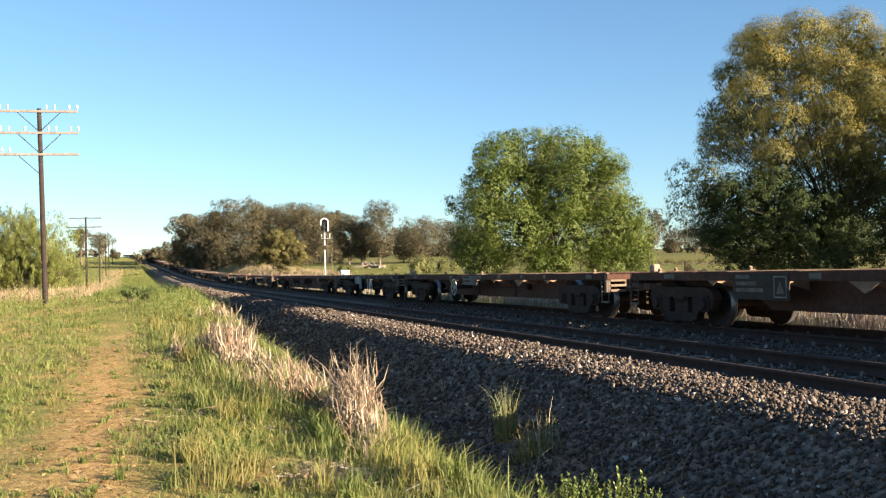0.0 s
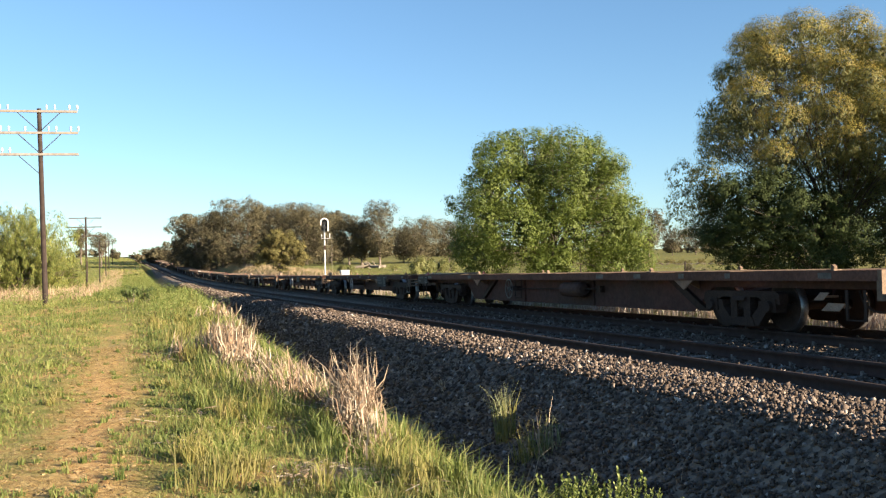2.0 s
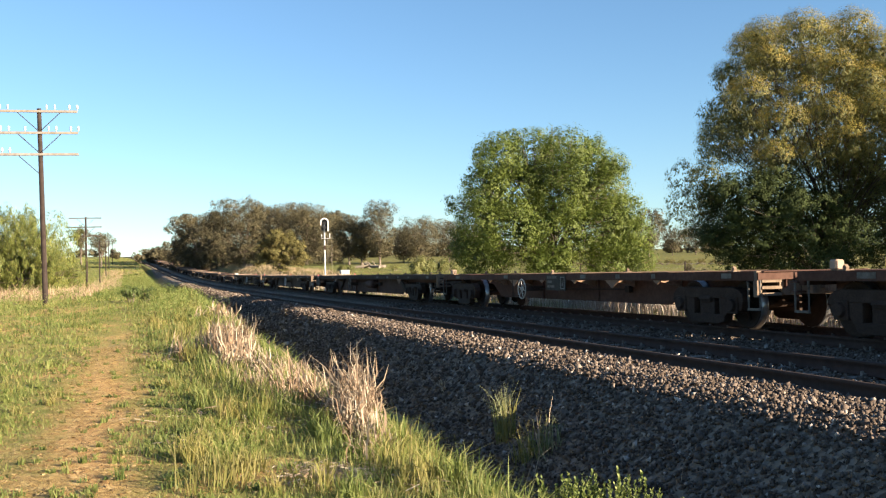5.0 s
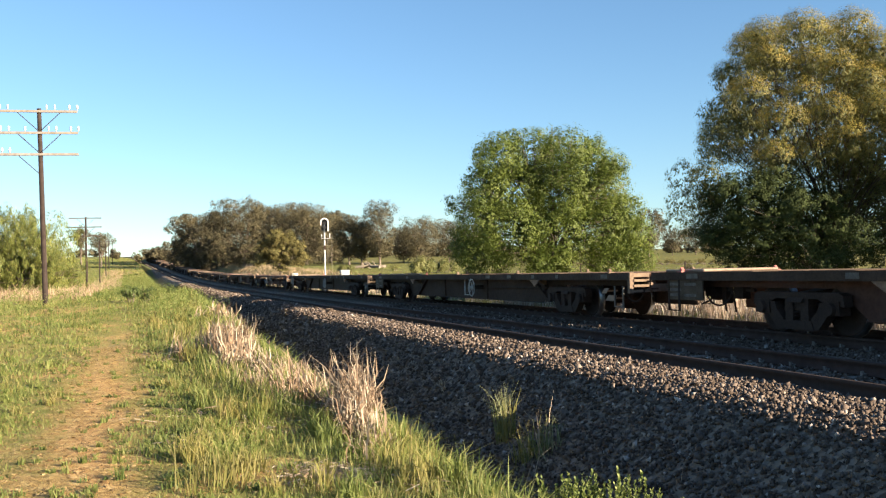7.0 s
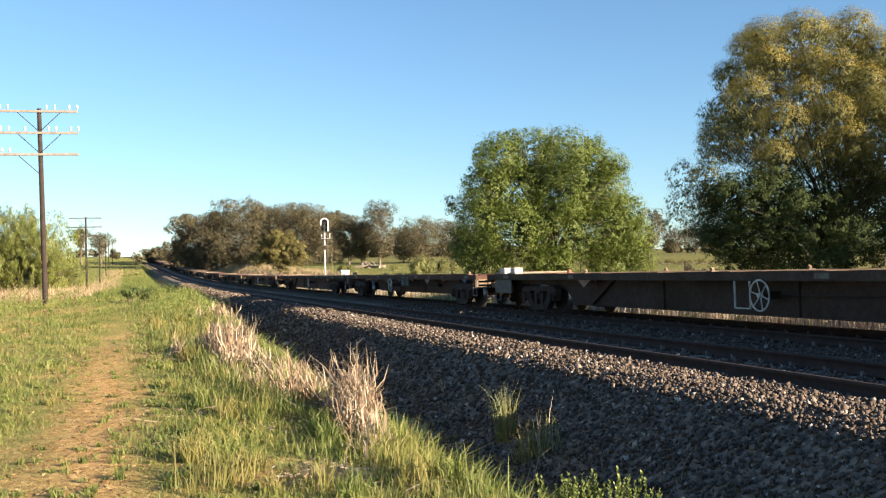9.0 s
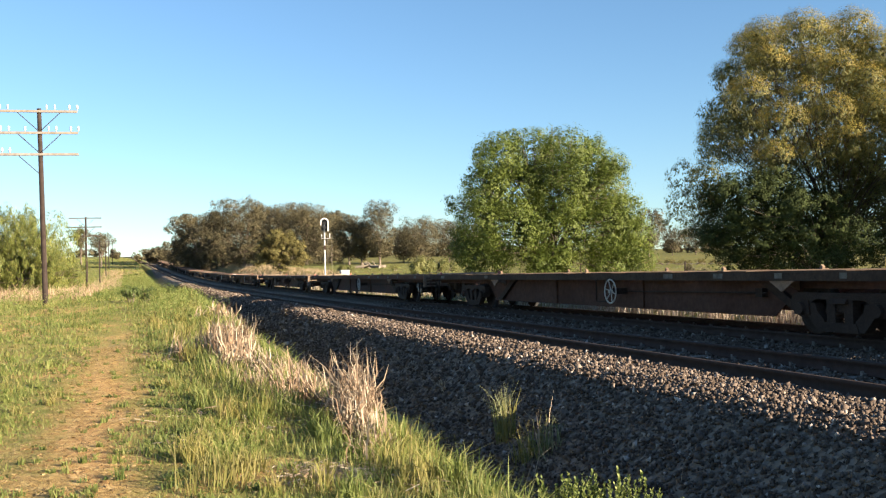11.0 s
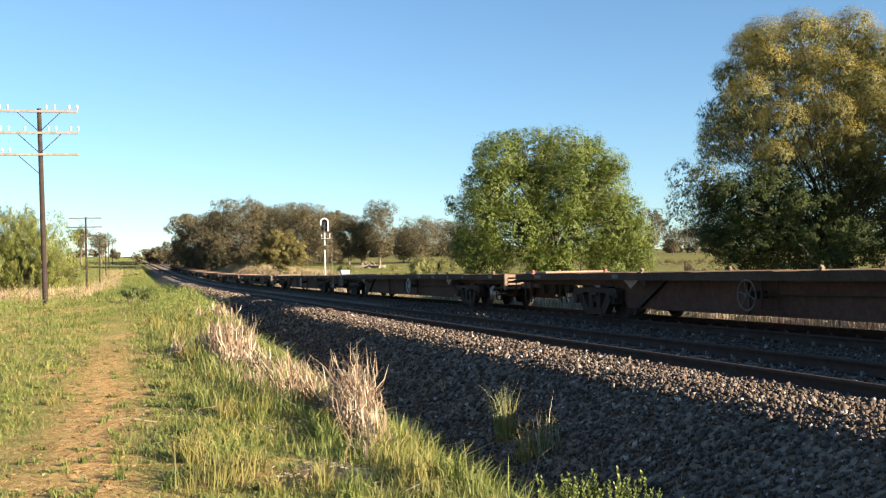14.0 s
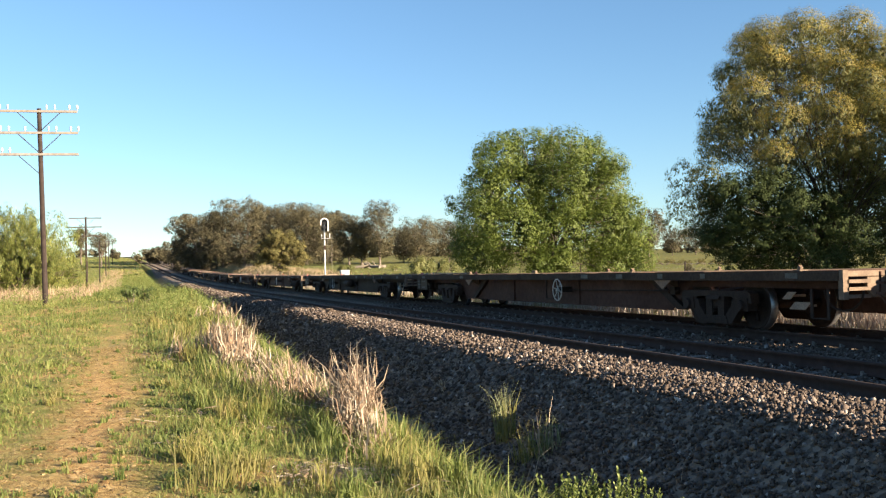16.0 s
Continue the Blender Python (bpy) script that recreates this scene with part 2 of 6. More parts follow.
    bump(nt, b, hgt, 0.9, 0.03)
    return m


def build_ground():
    ys = np.concatenate([np.linspace(-2500, -60, 14), np.linspace(-40, 0, 14), np.linspace(1, 60, 110),
                         np.linspace(61, 200, 80), np.linspace(205, 650, 60), np.linspace(700, 4000, 24)])
    ps = np.concatenate([-np.geomspace(3000, 40, 16), np.linspace(-38, -16, 14), np.linspace(-15, 10, 120), np.linspace(10.5, 40, 26), np.geomspace(45, 3000, 18)])
    Y, P = np.meshgrid(ys, ps, indexing="ij")
    Y2 = Y + np.clip(P, -40, 40) * M / NRM
    X = line_x(Y) + P / NRM
    Z = ground_z(X, Y2)
    n, k = Y.shape
    i = (np.arange(n - 1)[:, None] * k + np.arange(k - 1)[None, :]).ravel()
    faces = np.stack([i, i + 1, i + k + 1, i + k], 1)
    me = indexed_mesh("ground", np.stack([X.ravel(), Y2.ravel(), Z.ravel()], 1), faces, ground_material(), True)
    return tagged(new("ground", me), "grassy verge with a worn dirt track, ditch and ballast bank", "ground", kind="structure")


build_ground()

# ---------------------------------------------------------------- railway
RUST = painted("weathered rail steel", (0.0465, 0.0285, 0.0218), (0.0713, 0.0450, 0.0353), 0.9, 0.0, 6)
RAIL_HEAD = painted("worn rail head", (0.062, 0.044, 0.035), (0.045, 0.032, 0.026), 0.7, 0.1, 6, 0.1)
SLEEPER = painted("dusty concrete", (0.11, 0.09, 0.073), (0.19, 0.16, 0.13), 0.9, 0.0, 4)
# clips lightened: their sun glints are put into the colour
CLIP = painted("steel clip, sun glints in its tone", (0.13, 0.11, 0.092), (0.26, 0.235, 0.21), 0.7, 0.1, 20)
RAIL_SEC = [(-0.075, -0.172), (0.075, -0.172), (0.075, -0.16), (0.02, -0.14), (0.011, -0.11), (0.011, -0.05), (0.035, -0.04), (0.036, -0.008), (0.026, 0.0),
            (-0.026, 0.0), (-0.036, -0.008), (-0.035, -0.04), (-0.011, -0.05), (-0.011, -0.11), (-0.02, -0.14), (-0.075, -0.16)]
RAIL_Y = np.concatenate([np.linspace(-70, 120, 96), np.linspace(124, 640, 130)])


def rail_mesh(off):
    n = len(RAIL_SEC)
    verts = np.array([[track_point(y, off + a, z) for a, z in RAIL_SEC] for y in RAIL_Y]).reshape(-1, 3)
    i = (np.arange(len(RAIL_Y) - 1)[:, None] * n + np.arange(n)[None, :])
    j = (np.arange(len(RAIL_Y) - 1)[:, None] * n + (np.arange(n)[None, :] + 1) % n)
    faces = np.stack([i, j, j + n, i + n], 2).reshape(-1, 4)
    me = indexed_mesh("rail", verts, faces, RUST)
    me.materials.append(RAIL_HEAD)
    mats = np.tile(np.isin(np.arange(n), (8,)).astype(np.int32), len(RAIL_Y) - 1)
    me.polygons.foreach_set("material_index", mats)
    return me


def sleeper_mesh():
    g = Geo()
    g.add([(-1.25, -0.11, -0.36), (1.25, -0.11, -0.36), (1.25, 0.11, -0.36), (-1.25, 0.11, -0.36)], [(0, 1, 2, 3)])
    top = []
    for x, z, w in ((-1.25, -0.20, 0.08), (-0.95, -0.175, 0.09), (-0.5, -0.175, 0.09), (0, -0.21, 0.08), (0.5, -0.175, 0.09), (0.95, -0.175, 0.09), (1.25, -0.20, 0.08)):
        top.append((x, z, w))
    for (xa, za, wa), (xb, zb, wb) in zip(top, top[1:]):
        g.add([(xa, -wa, za), (xb, -wb, zb), (xb, wb, zb), (xa, wa, za), (xa, -0.11, -0.36), (xb, -0.11, -0.36), (xb, 0.11, -0.36), (xa, 0.11, -0.36)],
              [(0, 1, 2, 3), (0, 4, 5, 1), (3, 2, 6, 7)])
    return g.mesh("sleeper", SLEEPER)


def clip_geo(g, x, y, z, side):
    """One bent spring clip beside a rail foot."""
    g.box(x + side * 0.082 - 0.024, x + side * 0.082 + 0.024, y - 0.035, y + 0.035, z - 0.17, z - 0.135)
    g.box(x + side * 0.112 - 0.010, x + side * 0.112 + 0.010, y - 0.022, y + 0.022, z - 0.17, z - 0.11)


def build_track(off, label):
    tr = thing("railway_track", Matrix.Translation(track_point(20.0, off)), label, "railway track", "pair of tracks", "structure")
    inv = Matrix.Translation(-Vector(track_point(20.0, off)))
    for side in (-1, 1):
        part("rail", rail_mesh(off + side * GAUGE / 2), None, tr, "rusty steel rail with a worn head", at=inv)
    me = sleeper_mesh()
    clips, extra = Geo(), []
    y, i = -14.0, 0
    far = Geo()
    while y < 430:
        c = track_point(y, off)
        d = track_point(y + 0.5, off) - c
        turn = math.atan2(d[1], d[0]) - math.pi / 2
        rot = Matrix.Rotation(turn, 4, "Z")
        if i < 296:
            part("sleeper", me, None, tr, at=inv @ Matrix.Translation(c) @ rot @ Matrix.Rotation(0.01 * math.sin(i * 7.1), 4, "Z"))
        else:
            extra.append((c, rot))
        if y < 70:
            for sx in (-1, 1):
                for side in (-1, 1):
                    k = len(clips.v)
                    clip_geo(clips, sx * GAUGE / 2, 0, 0, side)
                    clips.v[k:] = [tuple(Matrix.Translation(c) @ rot @ Vector(q)) for q in clips.v[k:]]
        y += 0.67 / NRM
        i += 1
    for c, rot in extra:
        k = len(far.v)
        far.box(-1.25, 1.25, -0.11, 0.11, -0.36, -0.178)
        far.v[k:] = [tuple(Matrix.Translation(c) @ rot @ Vector(q)) for q in far.v[k:]]
    tagged(part("sleepers_beyond", far, SLEEPER, tr, at=inv), kind="stuff")
    tagged(part("rail_clips", clips, CLIP, tr, "spring clips along the rail feet", at=inv), kind="stuff")
    return tr


build_track(0.0, "near railway track with rusty rails on concrete sleepers")
build_track(SPACING, "far railway track carrying the train, rusty rails on sleepers")


# ---------------------------------------------------------------- crushed stone
def stone_material():
    m, nt, b = material("crushed basalt", 0.85)
    g = nt.nodes.new("ShaderNodeNewGeometry")
    col = ramp(nt, g.outputs["Random Per Island"], [(0.0, (0.058, 0.0415, 0.031)), (0.4, (0.104, 0.0765, 0.0595)), (0.8, (0.163, 0.125, 0.10)), (0.96, (0.235, 0.187, 0.153)), (1.0, (0.50, 0.43, 0.37))])
    fine = noise_tex(nt, 60, 4, 0.7)
    col = mix(nt, 1.0, col, ramp(nt, fine, [(0.3, (0.7, 0.7, 0.7)), (0.7, (1.15, 1.15, 1.15))]), "MULTIPLY")
    nt.links.new(col, b.inputs["Base Color"])
    bump(nt, b, fine, 0.5, 0.006)
    return m


CHIP = np.array([(1, 0, 0), (-1, 0, 0), (0, 1, 0), (0, -1, 0), (0, 0, 1), (0, 0, -1)], float)
CHIP_F = np.array([(0, 2, 4), (2, 1, 4), (1, 3, 4), (3, 0, 4), (2, 0, 5), (1, 2, 5), (3, 1, 5), (0, 3, 5)])


def bed_stone_material():
    """Track-bed stone: a second ballast colour, with dust and the bed's shade in its tone."""
    m, nt, b = material("track-bed stone, dust and shade in tone", 0.95)
    g = nt.nodes.new("ShaderNodeNewGeometry")
    col = ramp(nt, g.outputs["Random Per Island"], [(0.0, (0.066, 0.047, 0.035)), (0.5, (0.118, 0.085, 0.064)), (0.96, (0.18, 0.138, 0.108)), (1.0, (0.50, 0.44, 0.38))])
    fine = noise_tex(nt, 60, 4, 0.7)
    nt.links.new(mix(nt, 1.0, col, ramp(nt, fine, [(0.3, (0.7, 0.7, 0.7)), (0.7, (1.15, 1.15, 1.15))]), "MULTIPLY"), b.inputs["Base Color"])
    bump(nt, b, fine, 0.5, 0.006)
    return m


def scatter_stones(name, label, ranges, mat, seed):
    """Angular stones, each a skewed eight-faced chip, in strips (p0, p1, y0, y1, per square metre, size)."""
    rng = np.random.default_rng(seed)
    V, F, k = [], [], 0
    for p0, p1, y0, y1, dens, size in ranges:
        n = int((p1 - p0) * (y1 - y0) * NRM * dens)
        p, y = rng.uniform(p0, p1, n), rng.uniform(y0, y1, n)
        x = line_x(y) + p / NRM
        yy = y + p * M / NRM
        z = ground_z(x, yy, False)
        q = CHIP[None] * rng.uniform(0.75, 1.45, (n, 6, 3)) + rng.uniform(-0.35, 0.35, (n, 6, 3))
        q *= (size * 0.5 * rng.lognormal(0, 0.28, n))[:, None, None] * rng.uniform([0.7, 0.7, 0.5], [1.25, 1.1, 0.85], (n, 3))[:, None]
        a = rng.normal(size=(n, 4))
        a /= np.linalg.norm(a, axis=1)[:, None]
        w, i, j, l = a.T
        R = np.stack([1 - 2 * (j * j + l * l), 2 * (i * j - w * l), 2 * (i * l + w * j), 2 * (i * j + w * l), 1 - 2 * (i * i + l * l), 2 * (j * l - w * i),
                      2 * (i * l - w * j), 2 * (j * l + w * i), 1 - 2 * (i * i + j * j)], 1).reshape(n, 3, 3)
        q = np.einsum("nij,nkj->nki", R, q)
        q += np.stack([x, yy, z + size * rng.uniform(-0.25, 0.60, n)], 1)[:, None]
        V.append(q.reshape(-1, 3))
        F.append((CHIP_F[None] + (np.arange(n) * 6)[:, None, None] + k).reshape(-1, 3))
        k += n * 6
    ob = new(name, indexed_mesh(name, np.concatenate(V), np.concatenate(F), mat))
    return tagged(ob, label, "ballast", kind="stuff")


STONE = stone_material()
scatter_stones("ballast_stones", "loose grey crushed-stone ballast on the track shoulder", [
    (-3.9, -0.85, -8, 5.0, 90, 0.07), (-3.9, -0.85, 5.0, 15, 590, 0.048), (-3.6, -0.85, 15, 30, 270, 0.06), (-3.4, -0.85, 30, 60, 90, 0.095), (-3.0, -0.85, 60, 130, 34, 0.125)], STONE, 3)
scatter_stones("track_bed_stones", "ballast between the rails, dust and shade in its tone", [(-0.7, 3.2, -6, 7.0, 40, 0.07), (-0.7, 3.2, 7.0, 20, 170, 0.052), (-0.7, 3.2, 20, 40, 55, 0.07)], bed_stone_material(), 4)


# ---------------------------------------------------------------- wagons
BODY = {
    "grey": painted("sooty grey-brown wagon steel", (0.0750, 0.0376, 0.0276), (0.1048, 0.0581, 0.0439), 0.75, 0.0, 0.7, 0.06),
    "red": painted("faded oxide-red wagon steel", (0.1020, 0.0510, 0.0410), (0.0708, 0.0454, 0.0368), 0.75, 0.0, 0.7, 0.06),
    "black": painted("dirty black wagon steel", (0.0454, 0.0290, 0.0220), (0.0679, 0.0454, 0.0354), 0.7, 0.0, 0.7, 0.06)}
# edges lighter than the webs: dust and sky light put into the colour
EDGE = {
    "grey": painted("dusty grey-brown deck edge, sky light in tone", (0.0821, 0.0566, 0.0425), (0.0510, 0.0354, 0.0269), 0.8, 0.0, 1.3, 0.05),
    "red": painted("dusty oxide-red deck edge, sky light in tone", (0.1529, 0.0793, 0.0581), (0.0991, 0.0538, 0.0396), 0.8, 0.0, 1.3, 0.05),
    "black": painted("dusty dark deck edge, sky light in tone", (0.0850, 0.0608, 0.0467), (0.0510, 0.0354, 0.0269), 0.8, 0.0, 1.3, 0.05)}
GUSSET = painted("dusty gusset paint, sunlight in its tone", (0.30, 0.19, 0.125), (0.20, 0.12, 0.08), 0.8, 0.0, 5)
IRON = painted("oily cast iron", (0.0391, 0.0259, 0.0201), (0.0621, 0.0414, 0.0322), 0.8, 0.0, 2.5, 0.1)
KNUCKLE = painted("rubbed coupler steel", (0.16, 0.115, 0.085), (0.07, 0.048, 0.036), 0.6, 0.2, 6, 0.2)
TOP = painted("dusty deck plating", (0.15, 0.105, 0.075), (0.085, 0.058, 0.042), 0.85, 0.0, 2.0, 0.05)
TREAD = painted("polished wheel tread", (0.36, 0.36, 0.37), (0.16, 0.15, 0.14), 0.32, 0.85, 3)
PALE = painted("chalky white paint", (0.62, 0.59, 0.53), (0.34, 0.30, 0.25), 0.6, 0.0, 5)
PLATE = painted("faded stencil panel grey", (0.15, 0.135, 0.115), (0.085, 0.07, 0.058), 0.6, 0.0, 6)
SOILED = painted("soiled buff panel", (0.125, 0.095, 0.068), (0.07, 0.05, 0.036), 0.8, 0.0, 4, 0.05)
PANEL = painted("sooty stencil panel", (0.048, 0.036, 0.028), (0.03, 0.022, 0.017), 0.7, 0.0, 6)
INK = painted("worn stencil paint", (0.17, 0.15, 0.13), (0.09, 0.075, 0.063), 0.8, 0.0, 9)
FADED = painted("faded white stencil paint", (0.26, 0.24, 0.21), (0.14, 0.125, 0.11), 0.8, 0.0, 9)
WEATHERED = painted("weathered pale grey panel", (0.36, 0.35, 0.33), (0.24, 0.225, 0.205), 0.7, 0.0, 6)
DUST = painted("dusty buff end steel", (0.22, 0.155, 0.108), (0.13, 0.087, 0.06), 0.8, 0.0, 4)
WHITE_BOX = painted("scuffed white enamel", (0.55, 0.49, 0.43), (0.38, 0.32, 0.26), 0.5, 0.0, 5)
BUFF = painted("dusty pinkish plate", (0.36, 0.26, 0.19), (0.22, 0.15, 0.11), 0.7, 0.0, 3)
REDPAINT = painted("faded red safety paint", (0.46, 0.15, 0.13), (0.30, 0.12, 0.10), 0.6, 0.0, 9)
R_WHEEL = 0.46
DECK = 1.09


def wheelset_mesh():
    g = Geo()
    for s in (-1, 1):
        a = s * 0.68
        prof = [(0.05, a + s * 0.09), (0.10, a + s * 0.10), (0.11, a + s * 0.055), (0.34, a + s * 0.035), (0.395, a + s * 0.10), (R_WHEEL - 0.004, a + s * 0.105),
                (R_WHEEL, a + s * 0.02), (R_WHEEL + 0.028, a - s * 0.012), (R_WHEEL + 0.02, a - s * 0.035), (0.40, a - s * 0.035), (0.34, a + s * 0.005), (0.11, a - s * 0.03), (0.09, a - s * 0.05)]
        g.lathe(prof, 18)
        g.box(-0.03, 0.03, a + s * 0.092 - 0.012, a + s * 0.092 + 0.012, 0.12, 0.3)      # casting lug
    g.lathe([(0.09, -0.66), (0.075, -0.3), (0.075, 0.3), (0.09, 0.66)], 12)
    g.lathe([(0.065, -1.08), (0.065, 1.08)], 10)
    me = g.mesh("wheelset", IRON, True)
    me.materials.append(TREAD)
    idx = []
    for f in me.polygons:
        r = [math.hypot(me.vertices[i].co.x, me.vertices[i].co.z) for i in f.vertices]
        idx.append(1 if min(r) > 0.452 and max(r) < R_WHEEL + 0.05 else 0)
    me.polygons.foreach_set("material_index", idx)
    return me


def side_frame_mesh():
    """Cast bogie side: an arch over two axleboxes with a spring opening in the middle."""
    g = Geo()
    g.prism([(-1.18, 0.50), (-1.15, 0.68), (-1.05, 0.73), (1.05, 0.73), (1.15, 0.68), (1.18, 0.50), (0.70, 0.55), (0.55, 0.62), (-0.55, 0.62), (-0.70, 0.55)], -0.09, 0.09)
    for s in (-1, 1):
        leg = [(s * 0.98, 0.56), (s * 0.58, 0.56), (s * 0.52, 0.42), (s * 0.36, 0.28), (s * 0.34, 0.10), (s * 0.54, 0.11)]
        g.prism(leg if s < 0 else leg[::-1], -0.085, 0.085)
        g.box(min(s * 0.10, s * 0.30), max(s * 0.10, s * 0.30), -0.08, 0.08, 0.2, 0.63)   # columns beside the springs
    g.box(-0.12, 0.12, -0.05, 0.05, 0.42, 0.63)
    g.prism([(-0.44, 0.10), (0.44, 0.10), (0.38, 0.25), (-0.38, 0.25)], -0.10, 0.10)
    for x in (-0.89, 0.89):
        g.prism([(x - 0.20, 0.36), (x + 0.20, 0.36), (x + 0.18, 0.60), (x - 0.18, 0.60)], -0.11, 0.11)
        g.lathe([(0.0, -0.17), (0.10, -0.17), (0.115, -0.11), (0.115, 0.0)], 14, "y", (x, 0, 0.46))
        g.lathe([(0.0, 0.17), (0.10, 0.17), (0.115, 0.11), (0.115, 0.0)], 14, "y", (x, 0, 0.46))
    return g.mesh("side_frame", IRON)


def solid_frame_mesh():
    """Older cast bogie side: a deep, nearly closed frame with a round-ended top and two upright slots."""
    g = Geo()
    g.prism([(-1.22, 0.52), (-1.19, 0.66), (-1.08, 0.75), (-0.92, 0.79), (0.92, 0.79), (1.08, 0.75), (1.19, 0.66), (1.22, 0.52), (0.95, 0.58), (-0.95, 0.58)], -0.10, 0.10)
    g.prism([(-0.58, 0.14), (-0.42, 0.09), (0.42, 0.09), (0.58, 0.14), (0.62, 0.27), (-0.62, 0.27)], -0.095, 0.095)
    for q in (-1, 1):
        block = [(q * 0.43, 0.24), (q * 0.62, 0.24), (q * 0.74, 0.36), (q * 1.14, 0.36), (q * 1.2, 0.56), (q * 0.43, 0.60)]
        g.prism(block[::-1] if q < 0 else block, -0.09, 0.09)
        g.prism([(q * 0.72, 0.30), (q * 1.06, 0.30), (q * 1.06, 0.62), (q * 0.72, 0.62)][::q], -0.12, 0.12)
        g.lathe([(0.0, -0.18), (0.11, -0.18), (0.125, -0.12), (0.125, 0.12), (0.11, 0.18), (0.0, 0.18)], 14, "y", (q * 0.89, 0, 0.46))
    g.box(-0.25, 0.25, -0.075, 0.075, 0.24, 0.60)
    g.box(-0.19, 0.19, -0.12, 0.12, 0.50, 0.60)                                         # bolster end
    return g.mesh("side_frame", IRON, bevel=0.012)


def spring_mesh():
    g = Geo()
    for x in (-0.11, 0.11):
        g.tube([(x + 0.075 * math.cos(t * 0.9), 0.075 * math.sin(t * 0.9), 0.25 + 0.32 * t / 30) for t in range(0, 31, 2)], 0.02, 4)
    return g.mesh("spring_nest", IRON)


def bolster_mesh():
    g = Geo()
    g.prism([(-1.15, 0.56), (1.15, 0.56), (1.05, 0.70), (0.4, 0.80), (-0.4, 0.80), (-1.05, 0.70)], -0.2, 0.2, "x")
    g.lathe([(0.0, 0.80), (0.2, 0.80), (0.2, 0.90), (0.0, 0.90)], 16, "z")
    for s in (-1, 1):
        g.box(s * 0.45 - 0.05, s * 0.45 + 0.05, -0.95, 0.95, 0.38, 0.46)                 # brake beams
        g.box(min(s * 0.04, s * 1.12), max(s * 0.04, s * 1.12), s * 0.25 - 0.03, s * 0.25 + 0.03, 0.30, 0.62)    # plates added to block sunlight through the bogie
        for w in (-1, 1):
            g.box(s * 0.43 - 0.04, s * 0.43 + 0.04, w * 0.72 - 0.05, w * 0.72 + 0.05, 0.30, 0.62)
    return g.mesh("bolster", IRON)


def coupler_geo():
    """Knuckle coupler, reaching forward along x from its root at 0."""
    g = Geo()
    g.box(-0.35, 0.35, -0.085, 0.085, -0.09, 0.09)
    g.prism([(0.30, -0.16), (0.62, -0.17), (0.66, -0.06), (0.50, -0.02), (0.50, 0.05), (0.64, 0.09), (0.60, 0.17), (0.30, 0.15)], -0.15, 0.15, "z")
    g.box(0.40, 0.46, -0.03, 0.03, -0.30, -0.12)
    return g


MESHES = {}


def shared(key, make):
    if key not in MESHES:
        MESHES[key] = make()
    return MESHES[key]


def bogie(parent, x, solid=False):
    b = part("bogie", shared("bolster", bolster_mesh), None, parent, "cast three-piece bogie, rusty and oily", at=Matrix.Translation((x, 0, 0)))
    for s in (-1, 1):
        part("side_frame", shared("solid" if solid else "side", solid_frame_mesh if solid else side_frame_mesh), None, b, at=Matrix.Translation((0, s * 1.0, 0)))
        part("spring_nest", shared("spring", spring_mesh), None, b, at=Matrix.Translation((0, s * 1.0, 0)))
    for ax in (-0.89, 0.89):
        part("wheelset", shared("wheels", wheelset_mesh), None, b, "steel wheelset with bright treads", at=Matrix.Translation((ax, 0, R_WHEEL)))
    return b


def web_outline(L, depth, inner, reach):
    """Fish-bellied web: deep between the bogies, shallow over them."""
    a, b = L / 2 - inner, L / 2 - reach
    return [(-L / 2 + 0.7, DECK - 0.05), (-L / 2 + 0.7, DECK - 0.30), (-b, DECK - 0.30), (-a, DECK - depth), (a, DECK - depth), (b, DECK - 0.30),
            (L / 2 - 0.7, DECK - 0.30), (L / 2 - 0.7, DECK - 0.05)]


def handwheel_geo(r=0.275):
    g = Geo()
    ring = [(r * math.cos(t), 0, r * math.sin(t)) for t in [2 * math.pi * k / 28 for k in range(28)]]
    g.tube(ring, 0.017, 6, True)
    return g


def handwheel_hub():
    g = Geo().lathe([(0.0, -0.03), (0.045, -0.03), (0.045, 0.10), (0.02, 0.10), (0.02, 0.34), (0.0, 0.34)], 10)
    return g


def handwheel_spoke(r=0.275):
    return Geo().tube([(0.03, 0.02, 0), (r, 0, 0)], 0.012, 5)


